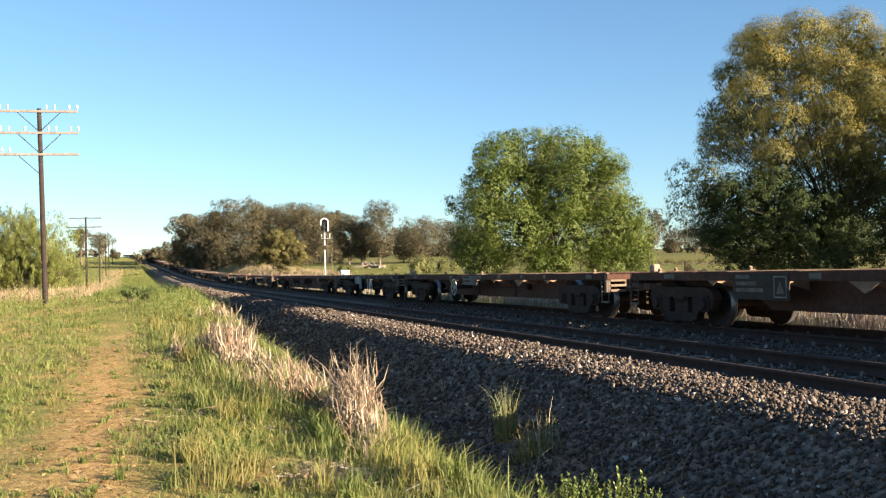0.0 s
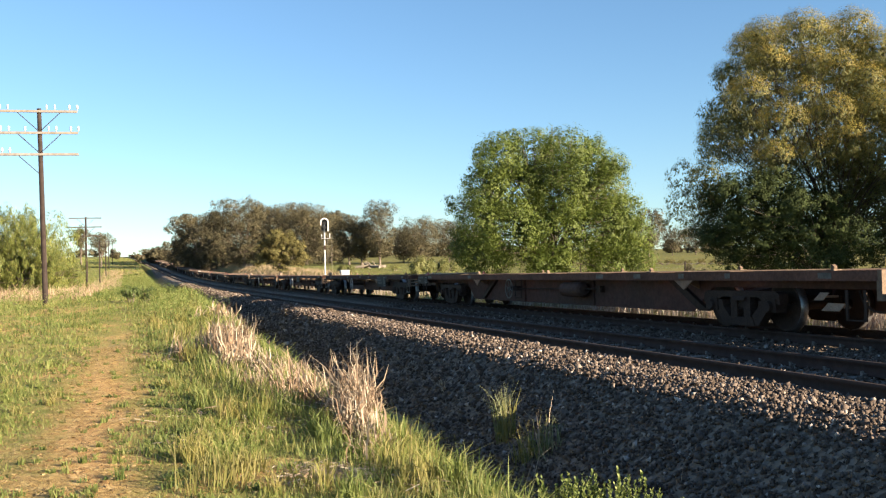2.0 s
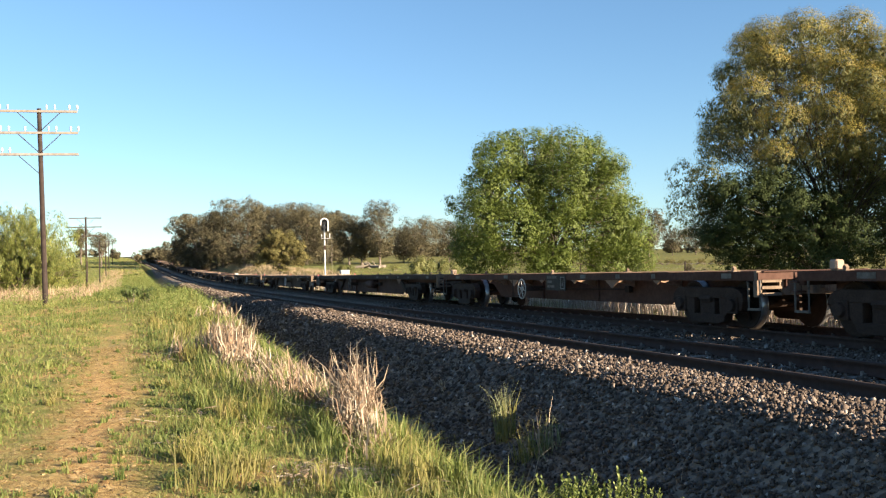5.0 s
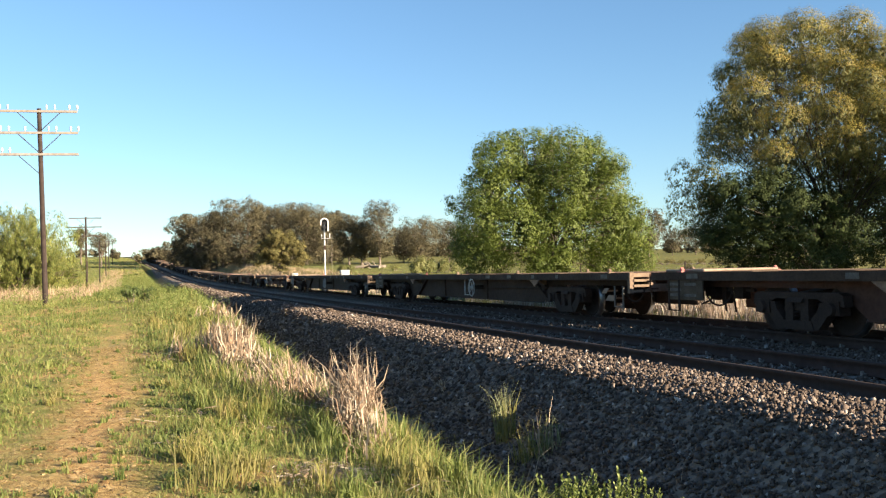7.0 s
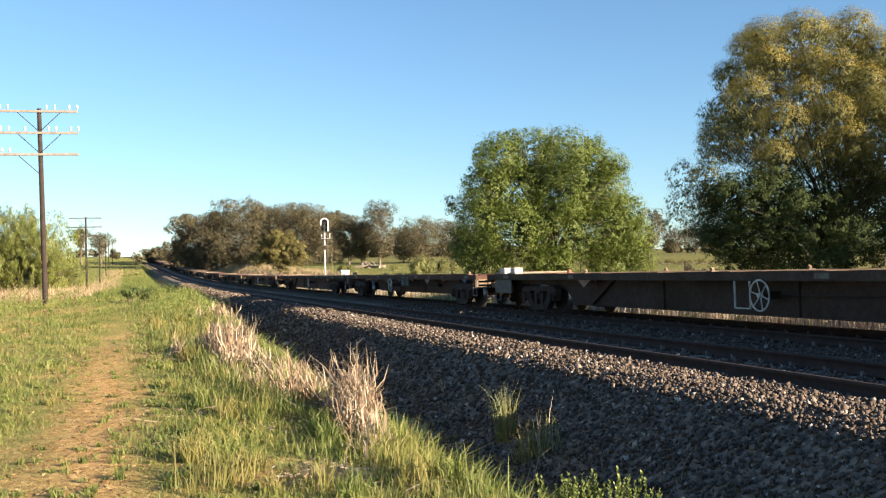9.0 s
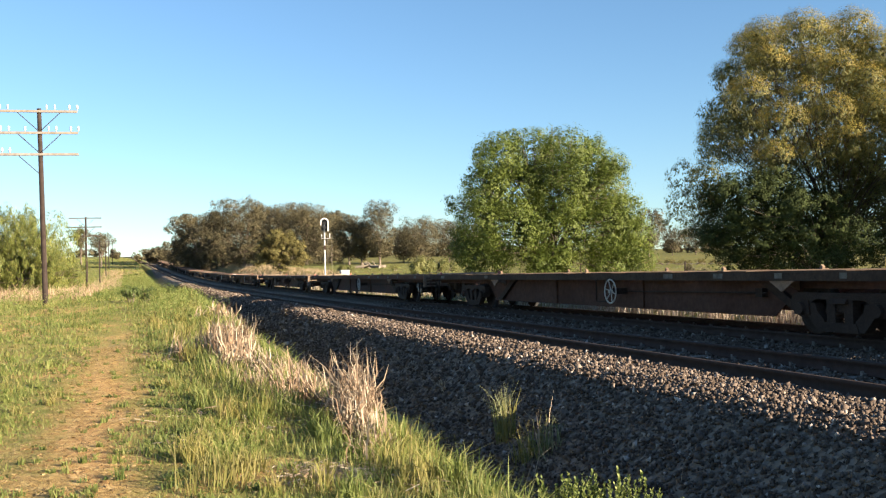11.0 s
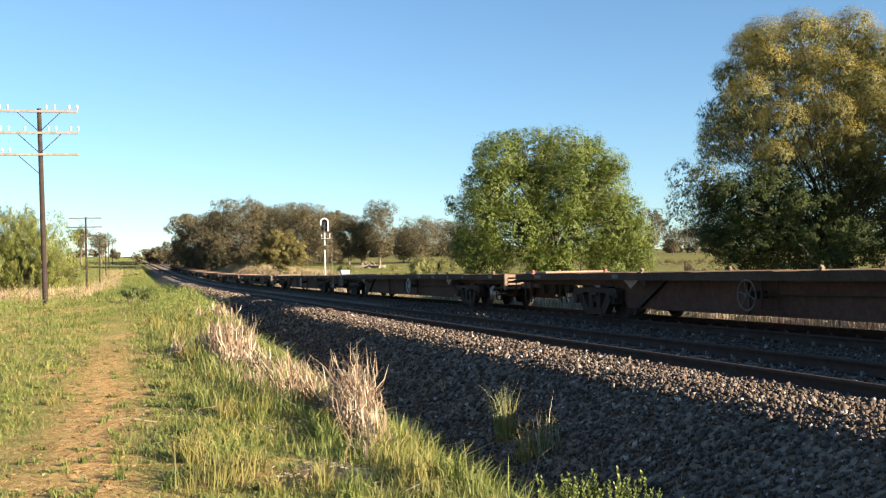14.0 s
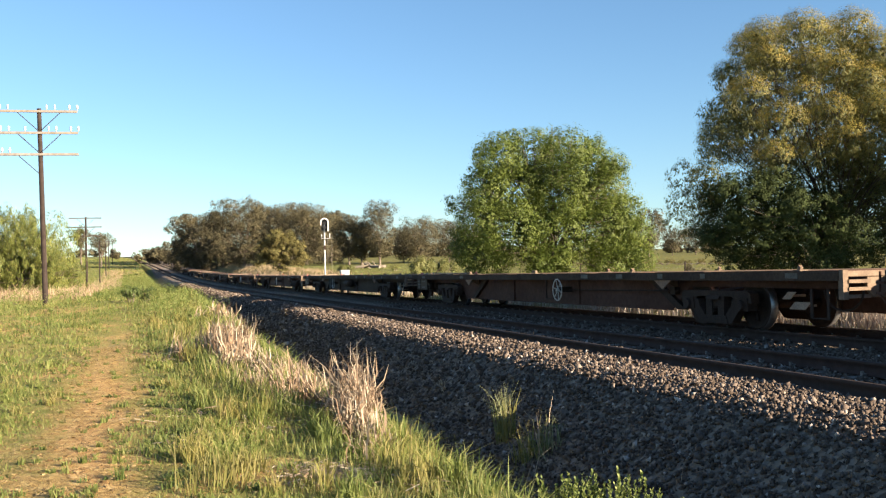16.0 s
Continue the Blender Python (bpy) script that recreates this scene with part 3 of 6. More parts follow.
def build_wagon(L, paint, sort, wheel, panels):
    """A container flat: spine, side rails, cross-beams and fittings. x runs forward, the rail head is z = 0."""
    body = BODY[paint]
    w = thing("container_wagon", Matrix(), "", "railway wagon", "wagons of the freight train")
    over = 2.55 if sort != "long" else (4.15 if L < 26 or paint == "red" else 4.6)
    lead, trail = OVERHANG.get(wheel, (over, over)) if sort == "long" else (2.55, 2.25)
    half, e = L / 2, L / 2 - 0.62                   # pulling face and headstock
    fore, rear = half - (0.48 if sort == "long" else 0.80), 0.50 - half           # where the deck's edges end
    hw = 1.24
    deep = 0.80 if sort == "long" else (0.70 if sort == "mid" else 0.62)
    wy = 0.86 if sort == "long" else 0.62
    for s in (-1, 1):
        g = Geo()                                  # channel along the deck's edge
        lo, y0, y1 = DECK - 0.165, s * hw, s * (hw - 0.012)
        y2 = s * (hw - 0.1)
        g.prism([(y0, lo), (y2, lo), (y2, lo + 0.012), (y1, lo + 0.012), (y1, DECK - 0.012), (y2, DECK - 0.012), (y2, DECK), (y0, DECK)], rear, fore, "x")
        part("side_rail", g, EDGE[paint] if sort == "long" else body, w)
        g = Geo()
        y0, y1 = s * wy, s * (wy - 0.02)
        if s > 0:                                  # deep skirt along the other side, unseen, added to block low sunlight
            g.box(-e + 0.3, e - 0.3, 0.835, 0.855, DECK - deep, DECK - 0.06)
        g.prism(web_outline(L, deep, over + 1.9 if sort == "long" else 4.6, over + 1.2 if sort == "long" else 3.9), min(y0, y1), max(y0, y1))
        a = L / 2 - (over + 1.9 if sort == "long" else 4.6)
        g.box(-a, a, min(s * (wy - 0.08), s * (wy + 0.05)), max(s * (wy - 0.08), s * (wy + 0.05)), DECK - deep - 0.015, DECK - deep)
        for x in np.linspace(-a, a, 4)[1:-1]:
            g.box(x - 0.012, x + 0.012, min(s * wy, s * (wy + 0.045)), max(s * wy, s * (wy + 0.045)), DECK - deep, DECK - 0.17)
        part("web_plate", g, body, w)
    g = Geo()                                      # spine and cross-beams
    g.box(-e, e, -0.24, 0.24, DECK - 0.34, DECK - 0.03)
    n = int(L / 2.1)
    xs = np.linspace(-e + 0.15, e - 0.15, n)
    for x in xs:
        g.box(x - 0.09, x + 0.09, -hw + 0.012, hw - 0.012, DECK - 0.15, DECK - 0.016)
    part("underframe", g, body, w)
    at = [half - 5.85, -half + 7.3] if sort == "long" else list(np.arange(half - 4.2, -half + 3.6, -2.03))
    # plating over the cross-bearers, open between them
    for x in np.arange(half - 2.6, -half + 2.4, -2.6) if sort == "long" else at:
        r = 0.95 if sort == "long" else 0.5
        part("deck_plate", Geo().box(x - r, x + r, -hw + 0.02, hw - 0.02, DECK + 0.001, DECK + 0.009), TOP, w)
    for x in at:
        for s in (-1, 1):                          # gussets below the deck's edge; their pale tone carries the sunlight
            big = sort == "long" or round((half - x - 4.2) / 2.03) % 3 == 1
            g, r = Geo(), 0.34 if big else 0.16
            drop = 0.19 if big else 0.09
            y0, y1 = s * (hw - 0.02), s * (hw - 0.05)
            g.prism([(x - r, DECK - 0.166), (x, DECK - 0.166 - drop), (x + r, DECK - 0.166)], min(y0, y1), max(y0, y1))
            g.prism([(min(s * wy, y1), DECK - 0.18), (max(s * wy, y1), DECK - 0.18), (s * wy, DECK - 0.34)], x - 0.02, x + 0.02, "x")
            part("bracket", g, GUSSET, w)
            if sort == "long":                     # strut that slants down the web behind each gusset
                k = 1 if x > 0 else -1
                g, y0, y1 = Geo(), s * (wy + 0.002), s * (wy + 0.09)
                bar = [(x - k * 1.05, DECK - 0.166), (x - k * 0.72, DECK - 0.166), (x + k * 0.45, DECK - deep + 0.02), (x + k * 0.12, DECK - deep + 0.02)]
                g.prism(bar if k > 0 else bar[::-1], min(y0, y1), max(y0, y1))
                part("strut", g, BODY["black"], w)
    for s in (-1, 1):                              # decking plates over the bogies
        g = Geo()
        g.box(min(s * (e - 0.02), s * (e - 2.2)), max(s * (e - 0.02), s * (e - 2.2)), -hw + 0.11, hw - 0.11, DECK - 0.012, DECK + 0.004)
        part("end_platform", g, body, w)
    if sort == "long":
        g = Geo().box(-half + 0.75, -half + 2.2, -hw + 0.2, hw - 0.5, DECK + 0.004, DECK + 0.06)
        part("loading_plate", g, BUFF, w, "raised pale loading plate", bevel=0.02)
    for s in (-1, 1):                              # headstock with its fittings
        g = Geo()
        if s > 0:                                  # front: a beam, slatted corners, and plates that taper to the centre sill
            f = fore - 0.04
            g.box(f, f + 0.10, -hw + 0.03, hw - 0.03, DECK - 0.10, DECK - 0.006)
            g.box(f + 0.1, f + 0.4, -0.26, 0.26, DECK - 0.42, DECK - 0.05)
            for q in (-1, 1):
                plate = [(q * 0.72, DECK - 0.09), (q * 0.24, DECK - 0.09), (q * 0.24, DECK - 0.44), (q * 0.60, DECK - 0.44), (q * 0.72, DECK - 0.30)]
                g.prism(plate, f + 0.01, f + 0.07, "x")
        else:
            g.box(rear - 0.02, rear + 0.1, -hw + 0.05, hw - 0.05, DECK - 0.24, DECK - 0.006)
            g.box(-half + 0.34, rear - 0.02, -0.3, 0.3, DECK - 0.42, DECK - 0.05)
        part("headstock", g, DUST if s > 0 else body, w, "dusty buff end beam" if s > 0 else "", bevel=0.008)
        for q in (-1, 1):
            g = Geo()
            if s > 0:                              # corner post and slats
                f = fore - 0.04
                g.box(f + 0.02, f + 0.13, q * 1.185 - 0.05, q * 1.185 + 0.05, DECK - 0.46, DECK + 0.01)
                for z in (DECK - 0.17, DECK - 0.29, DECK - 0.41):
                    g.box(f + 0.04, f + 0.15, min(q * 0.72, q * 1.14), max(q * 0.72, q * 1.14), z - 0.03, z + 0.025)
                part("end_step", g, DUST, w, "slatted buff corner step")
            else:                                  # bent rung frame
                y, f = q * (hw - 0.1), rear
                for z in (DECK - 0.17, DECK - 0.33):
                    g.box(f - 0.2, f - 0.02, y - 0.09, y + 0.09, z - 0.035, z)
                g.tube([(f - 0.2, y, DECK - 0.02), (f - 0.22, y, DECK - 0.35), (f - 0.1, y, DECK - 0.5)], 0.018, 6)
                part("end_step", g, body, w)
        part("coupler", shared("coupler", lambda: coupler_geo().mesh("coupler", KNUCKLE, bevel=0.01)), None, w, "rusty knuckle coupler",
             at=pose(s * (half - 0.55), 0, 0.86, 0, 0, 0 if s > 0 else 180))
        for q in (-1, 1):                          # shunter's step: a hanging hoop, or two posts with rungs
            x = half - 0.98 if sort == "long" and s > 0 else 1.35 - half if sort == "long" else (fore - 0.02 if s > 0 else rear + 0.08)
            g = Geo()
            if sort == "long":
                for u in (-0.2, 0.2):
                    g.box(x + u - 0.028, x + u + 0.028, q * 1.2 - 0.012, q * 1.2 + 0.012, 0.30, DECK - 0.30 if s > 0 else DECK - 0.165)
                g.tube([(x - 0.2, q * 1.2, 0.31), (x + 0.2, q * 1.2, 0.31)], 0.014, 6)
            else:
                k = 0.17
                g.tube([(x - k - 0.06, q * 1.2, DECK - 0.18), (x - k, q * 1.22, DECK - 0.2), (x - k, q * 1.22, 0.42), (x + k, q * 1.22, 0.40), (x + k, q * 1.22, DECK - 0.16)], 0.021, 6)
                g.box(x - k, x + k, q * 1.22 - 0.03, q * 1.22 + 0.03, 0.39, 0.43)
            part("step_ladder", g, IRON if sort == "long" and paint != "black" else PLATE, w)
        g = Geo()
        g.tube([(s * (e + 0.1), 0.35, DECK - 0.35), (s * (e + 0.3), 0.35, 0.45), (s * (half - 0.05), 0.3, 0.36), (s * half, 0.2, 0.5)], 0.022, 6)
        part("air_hose", g, IRON, w, "black rubber brake hose")
        if sort == "long":
            x = (fore - 0.3) if s > 0 else rear + 2.0
            g = Geo().tube([(x + 0.45 * math.cos(t), -0.9, DECK - 0.32 - 0.34 * math.sin(t)) for t in [math.pi * k / 10 for k in range(11)]], 0.02, 6)
            part("hose_loop", g, IRON, w, "sagging black brake hose")
    for s in (-1, 1):
        bogie(w, half - lead if s > 0 else trail - half, sort != "long")
    if sort == "long":
        for x, z, wide in ((half - 1.98, 0.60, 0.22), (half - 1.70, 0.43, 0.42)):     # tread plates ahead of the leading bogie, sheared to fit the camera's view
            g = Geo().prism([(x - wide / 2 - 0.08, z), (x + wide / 2 - 0.08, z), (x + wide / 2 + 0.08, z + 0.13), (x - wide / 2 + 0.08, z + 0.13)], -1.03, -1.015)
            g.box(x - 0.02, x + 0.02, -1.012, -0.7, z + 0.04, z + 0.08)
            part("guard_plate", g, BUFF, w, "pale sheared tread plate")
    if sort == "long" and (paint == "black" or paint == "grey" and L < 26.7):
        g = Geo().box(-half + 1.1, -half + 2.4, -hw + 0.04, -hw + 0.07, DECK - 0.56, DECK - 0.166)
        pn = part("lettering_panel", g, INK if wheel == 11.1 else SOILED, w, "dusty panel with worn stencil bars")
        for r in range(3):
            for k in range(2 - r % 2):
                x = -half + 1.2 + 0.55 * k
                part("stencil_bar", Geo().box(x, x + 0.32 + 0.1 * ((k + r) % 2), -hw + 0.034, -hw + 0.04, DECK - 0.27 - 0.11 * r, DECK - 0.215 - 0.11 * r), INK if paint == "grey" else PLATE, pn)
    if sort == "mid":
        part("lock_box", Geo().box(-half + 1.24, -half + 1.42, -hw + 0.02, -hw + 0.2, DECK + 0.004, DECK + 0.18), BUFF, w, "raised buff container lock", bevel=0.03)
    # twist-locks along the deck
    locks = [0.03, 0.27, 0.5, 0.73, 0.97] if sort == "long" else [0.04, 0.5, 0.96]
    for u in locks:
        for s in (-1, 1):
            x = -e + 0.2 + u * (2 * e - 0.4)
            g = Geo()
            g.box(x - 0.09, x + 0.09, s * 1.13 - 0.08, s * 1.13 + 0.08, DECK - 0.01, DECK + 0.02)
            g.prism([(x - 0.035, DECK + 0.02), (x + 0.035, DECK + 0.02), (x + 0.045, DECK + 0.055), (x, DECK + 0.10), (x - 0.045, DECK + 0.055)], s * 1.13 - 0.03, s * 1.13 + 0.03)
            part("twist_lock", g, REDPAINT if u == 0.03 and sort == "long" else DUST, w, "worn container twist-lock")
    for u, r in ((1.63, 0.16), (4.3, 0.08), (5.9, 0.1), (7.7, 0.15), (9.5, 0.18), (L - 2.1, 0.2), (L - 6.6, 0.15)):    # pale marking patches on the edge
        x = half - u
        g = Geo()
        g.box(x - r, x + r, -hw - 0.006, -hw - 0.001, DECK - 0.125, DECK - 0.03)
        part("marking_patch", g, PLATE, w, "faded pale marking")
    # hand brake
    hx = half - wheel
    rim = part("handbrake_wheel", shared("handwheel" + str(wheel > 13), lambda: handwheel_geo().mesh("handbrake_wheel", PLATE if wheel > 13 else PALE, True)), None, w, "dull grey six-spoked hand-brake wheel" if wheel > 13 else "white six-spoked hand-brake wheel", at=Matrix.Translation((hx, -hw - 0.03, 0.665)))
    grey = wheel > 13
    part("hub", shared("hub" + str(grey), lambda: handwheel_hub().mesh("hub", PLATE if grey else PALE)), None, rim)
    for k in range(6):
        part("spoke", shared("spoke" + str(grey), lambda: handwheel_spoke().mesh("spoke", PLATE if grey else PALE)), None, rim, at=Matrix.Rotation(math.pi * k / 3 + 0.25, 4, "Y"))
    part("handbrake_bracket", Geo().box(hx - 0.06, hx + 0.06, -hw + 0.02, -wy, 0.60, 0.74), IRON, w)
    k = 1 if wheel > 13 else -1
    g = Geo().tube([(hx + k * u, -hw + 0.03, z) for u, z in ((0.36, DECK - 0.17), (0.36, 0.42), (0.82, 0.42), (0.82, DECK - 0.17))], 0.022, 6)
    part("foot_stirrup", g, PALE if paint == "black" else IRON, w)
    if sort == "long":
        g = Geo()
        for u, z0, wide in ((1.15, 0.52, 0.22), (1.75, 0.60, 0.34), (2.35, 0.46, 0.12), (2.75, 0.56, 0.28)):
            g.box(-half + u, -half + u + wide, -0.72, -0.55, z0, DECK - 0.28)
        g.box(-half + 0.95, -half + 3.3, -0.66, -0.60, 0.70, 0.76)
        g.lathe([(0.0, -0.78), (0.13, -0.76), (0.15, -0.6), (0.0, -0.58)], 12, "y", (-half + 2.1, 0, 0.66))
        for u in (2.3, 2.62):
            g.tube([(-half + u, -0.66, 0.7), (-half + u + 0.1, -0.66, 0.30)], 0.02, 5)
        part("brake_rigging", g, IRON, w, "rusty brake gear hanging under the open end")
    # air reservoir and brake gear
    rx = hx + 4.0
    if wheel > 13:
        g = Geo().lathe([(0.0, -0.62), (0.13, -0.60), (0.19, -0.52), (0.19, 0.52), (0.13, 0.60), (0.0, 0.62)], 18, "x", (rx, -wy - 0.2, 0.68))
        part("air_reservoir", g, body, w, "cylindrical brake air tank", smooth=False)
    g = Geo()
    g.box(rx + 1.1, rx + 1.3, -wy - 0.12, -wy, 0.62, 0.78)
    g.tube([(rx + 0.6, -wy - 0.2, 0.7), (rx + 1.1, -wy - 0.12, 0.7)], 0.02, 6)
    g.tube([(rx + 1.4, -wy - 0.1, 0.7), (hx, -wy - 0.1, 0.66)], 0.015, 6)
    part("brake_valve", g, IRON, w)
    if wheel == 11.1:
        for q in (1.75, 2.55):
            part("lock_box", Geo().box(-half + q - 0.17, -half + q + 0.17, -hw + 0.02, -hw + 0.3, DECK + 0.004, DECK + 0.19), PALE, w, "white upright container lock", bevel=0.03)
    if wheel == 10.95:
        for q in (2.4, 3.15):
            part("lock_box", Geo().box(-half + q - 0.12 - 0.1 * (q > 3), -half + q + 0.12 + 0.3 * (q > 3), -hw + 0.02, -hw + 0.3, DECK + 0.004, DECK + 0.08), WHITE_BOX, w, "white folded container lock", bevel=0.03)
    # stencil panels, their lettering as bars
    for back, wide, tall, pale in panels:
        x = half - back
        pn = part("stencil_panel", Geo().box(x - wide / 2, x + wide / 2, -hw - 0.014, -hw + 0.004, DECK - 0.04 - tall, DECK - 0.04), {2: WEATHERED, 1: PLATE, 0: PANEL}[pale], w, "panel with worn stencil marks")
        ink = (INK, PANEL, PLATE)[pale]
        for r in range(int(tall / 0.12)):
            z = DECK - 0.09 - 0.12 * r
            k = 0.5 - 0.12 * ((r * 5 + int(back)) % 3)
            part("stencil_bar", Geo().box(x - wide * 0.45, x - wide * 0.45 + wide * k, -hw - 0.018, -hw - 0.014, z - 0.035, z + 0.03), ink, pn)
        # framed warning triangle
        x0, x1, z0, z1 = x + wide * 0.24, x + wide * 0.46, DECK - tall, DECK - 0.08
        rim = Geo()
        for q in ((x0, x1, z0, z0 + 0.025), (x0, x1, z1 - 0.025, z1), (x0, x0 + 0.025, z0 + 0.025, z1 - 0.025), (x1 - 0.025, x1, z0 + 0.025, z1 - 0.025)):
            rim.box(q[0], q[1], -hw - 0.018, -hw - 0.014, q[2], q[3])
        part("stencil_frame", rim, ink if pale else FADED, pn)
        part("stencil_triangle", Geo().prism([(x0 + 0.07, z0 + 0.07), (x1 - 0.07, z0 + 0.07), ((x0 + x1) / 2, z1 - 0.08)], -hw - 0.018, -hw - 0.014), ink, pn)
    return w


V_TRAIN = 20.5
# bogie centres from the leading and trailing coupling, fitted per wagon to the view
OVERHANG = {15.4: (4.15, 5.05), 10.98: (4.1, 4.6), 12.02: (4.6, 4.9), 11.55: (4.15, 4.4), 15.35: (4.1, 5.2), 10.95: (4.2, 4.45), 11.05: (4.15, 4.6)}
# each wagon from the front: how far its rear coupling lies behind the point abreast of the camera at the start, paint, where its hand-brake wheel is
CONSIST = [(2.2, "grey", 12.25), (22.1, "grey", 9.8), (41.2, "grey", 12.0), (54.6, "black", 5.4), (80.3, "red", 15.3), (99.5, "grey", 11.3), (119.0, "grey", 11.6), (138.3, "grey", 11.6),
           (164.8, "grey", 15.4), (190.4, "black", 10.98), (215.9, "black", 11.1), (236.2, "grey", 11.6), (263.0, "grey", 12.02), (288.95, "red", 11.55), (316.1, "grey", 15.35), (342.45, "grey", 10.95),
           (368.1, "grey", 11.05), (394.3, "black", 16.2), (420.6, "grey", 12.0), (446.8, "red", 12.1), (473.1, "grey", 12.0), (499.3, "black", 16.2), (525.6, "grey", 12.0), (551.8, "grey", 16.2)]
# stencil panels by the place of the hand brake: how far behind the front coupling, width, height, paleness
PANELS = {9.8: [(14.85, 1.6, 0.46, 0)], 12.0: [(10.4, 1.4, 0.3, 1)], 5.4: [(8.2, 1.3, 0.36, 2)], 15.3: [(24.3, 1.25, 0.28, 0)], 11.3: [(5.1, 1.55, 0.46, 0)], 11.6: [(9.3, 1.2, 0.4, 0)]}
LABELS = {"grey": "sooty grey-brown empty container wagon rolling on the far track", "red": "faded oxide-red empty container wagon rolling on the far track",
          "black": "dirty black empty container wagon rolling on the far track"}
# arc length along the far track, counted from abreast of the camera
S_Y = np.linspace(-450, 760, 2421)
S_PTS = np.array([track_point(y, SPACING) for y in S_Y])
S_LEN = np.concatenate([[0], np.cumsum(np.linalg.norm(np.diff(S_PTS, axis=0), axis=1))])
S_LEN -= np.interp(0.0, S_Y, S_LEN)


def on_track(s):
    return Vector([np.interp(s, S_LEN, S_PTS[:, i]) for i in range(3)])


def wagon_pose(s_mid, L):
    a, b = on_track(s_mid - L / 2 + 3), on_track(s_mid + L / 2 - 3)
    d = (a - b).normalized()
    left = Vector((0, 0, 1)).cross(d).normalized()
    up = d.cross(left)
    m = Matrix((d, left, up)).transposed().to_4x4()
    m.translation = (a + b) / 2
    return m


WAGONS = []


def build_train():
    kinds, a = {}, -17.5
    for b, paint, wheel in CONSIST:
        L = b - a
        sort = "long" if L > 22 else "mid" if L > 17 else "short"
        size = round(L * 2) / 2
        m = wagon_pose((a + b) / 2, L)
        key = (size, paint, wheel)
        if key in kinds:
            w = copy_thing(kinds[key], m)
        else:
            w = kinds[key] = build_wagon(size, paint, sort, wheel, [] if sort == "long" and wheel != 15.3 else PANELS.get(wheel, []))
            w.matrix_world = m
        tagged(w, LABELS[paint])
        WAGONS.append((w, (a + b) / 2, size))
        a = b


build_train()


# ---------------------------------------------------------------- trees
BARK = painted("grey-brown bark", (0.13, 0.10, 0.075), (0.22, 0.18, 0.14), 0.95, 0.0, 5)
DARK_BARK = painted("dark brown bark", (0.045, 0.034, 0.026), (0.08, 0.06, 0.045), 0.95, 0.0, 5)
PALE_BARK = painted("pale gum bark", (0.22, 0.185, 0.145), (0.12, 0.095, 0.075), 0.9, 0.0, 3)
ELM = foliage("fresh green leaves", [(0.0, (0.105, 0.145, 0.028)), (0.5, (0.135, 0.178, 0.036)), (0.85, (0.16, 0.20, 0.046)), (1.0, (0.19, 0.22, 0.06))], 0.38)
# golden tops and dull insides: sun and shade put into two leaf tones
SUNLIT_GOLD = foliage("golden olive leaves, sunlight in the tone", [(0.0, (0.205, 0.19, 0.046)), (0.5, (0.27, 0.235, 0.055)), (0.85, (0.325, 0.255, 0.062)), (1.0, (0.39, 0.245, 0.07))], 0.36)
THICKET = foliage("deep green leaves, shade in the tone", [(0.0, (0.034, 0.050, 0.013)), (0.6, (0.048, 0.068, 0.018)), (1.0, (0.07, 0.09, 0.026))], 0.12, 0.85)
SHADED_OLIVE = foliage("dull olive leaves, shade in the tone", [(0.0, (0.085, 0.095, 0.030)), (0.6, (0.14, 0.142, 0.044)), (1.0, (0.21, 0.19, 0.068))], 0.3, 0.65)
OLIVE = foliage("dull brown-olive wattle leaves", [(0.0, (0.10, 0.095, 0.034)), (0.6, (0.165, 0.142, 0.050)), (1.0, (0.25, 0.205, 0.082))], 0.25, 0.75)
WILLOW = foliage("yellow-green willow leaves", [(0.0, (0.135, 0.165, 0.042)), (0.6, (0.22, 0.24, 0.066)), (1.0, (0.31, 0.305, 0.10))], 0.33)
GUM = foliage("dull olive gum leaves", [(0.0, (0.078, 0.070, 0.040)), (0.6, (0.105, 0.090, 0.052)), (1.0, (0.135, 0.115, 0.070))], 0.12, 0.85)
PALE_GUM = foliage("pale grey-green gum leaves", [(0.0, (0.11, 0.105, 0.068)), (0.6, (0.165, 0.15, 0.10)), (1.0, (0.22, 0.20, 0.135))], 0.35, 0.7)
SHRUB = foliage("pale reedy shrub leaves", [(0.0, (0.13, 0.15, 0.045)), (1.0, (0.25, 0.24, 0.10))], 0.3)


def unit(rng, n):
    a = rng.normal(size=(n, 3))
    return a / np.linalg.norm(a, axis=1)[:, None]


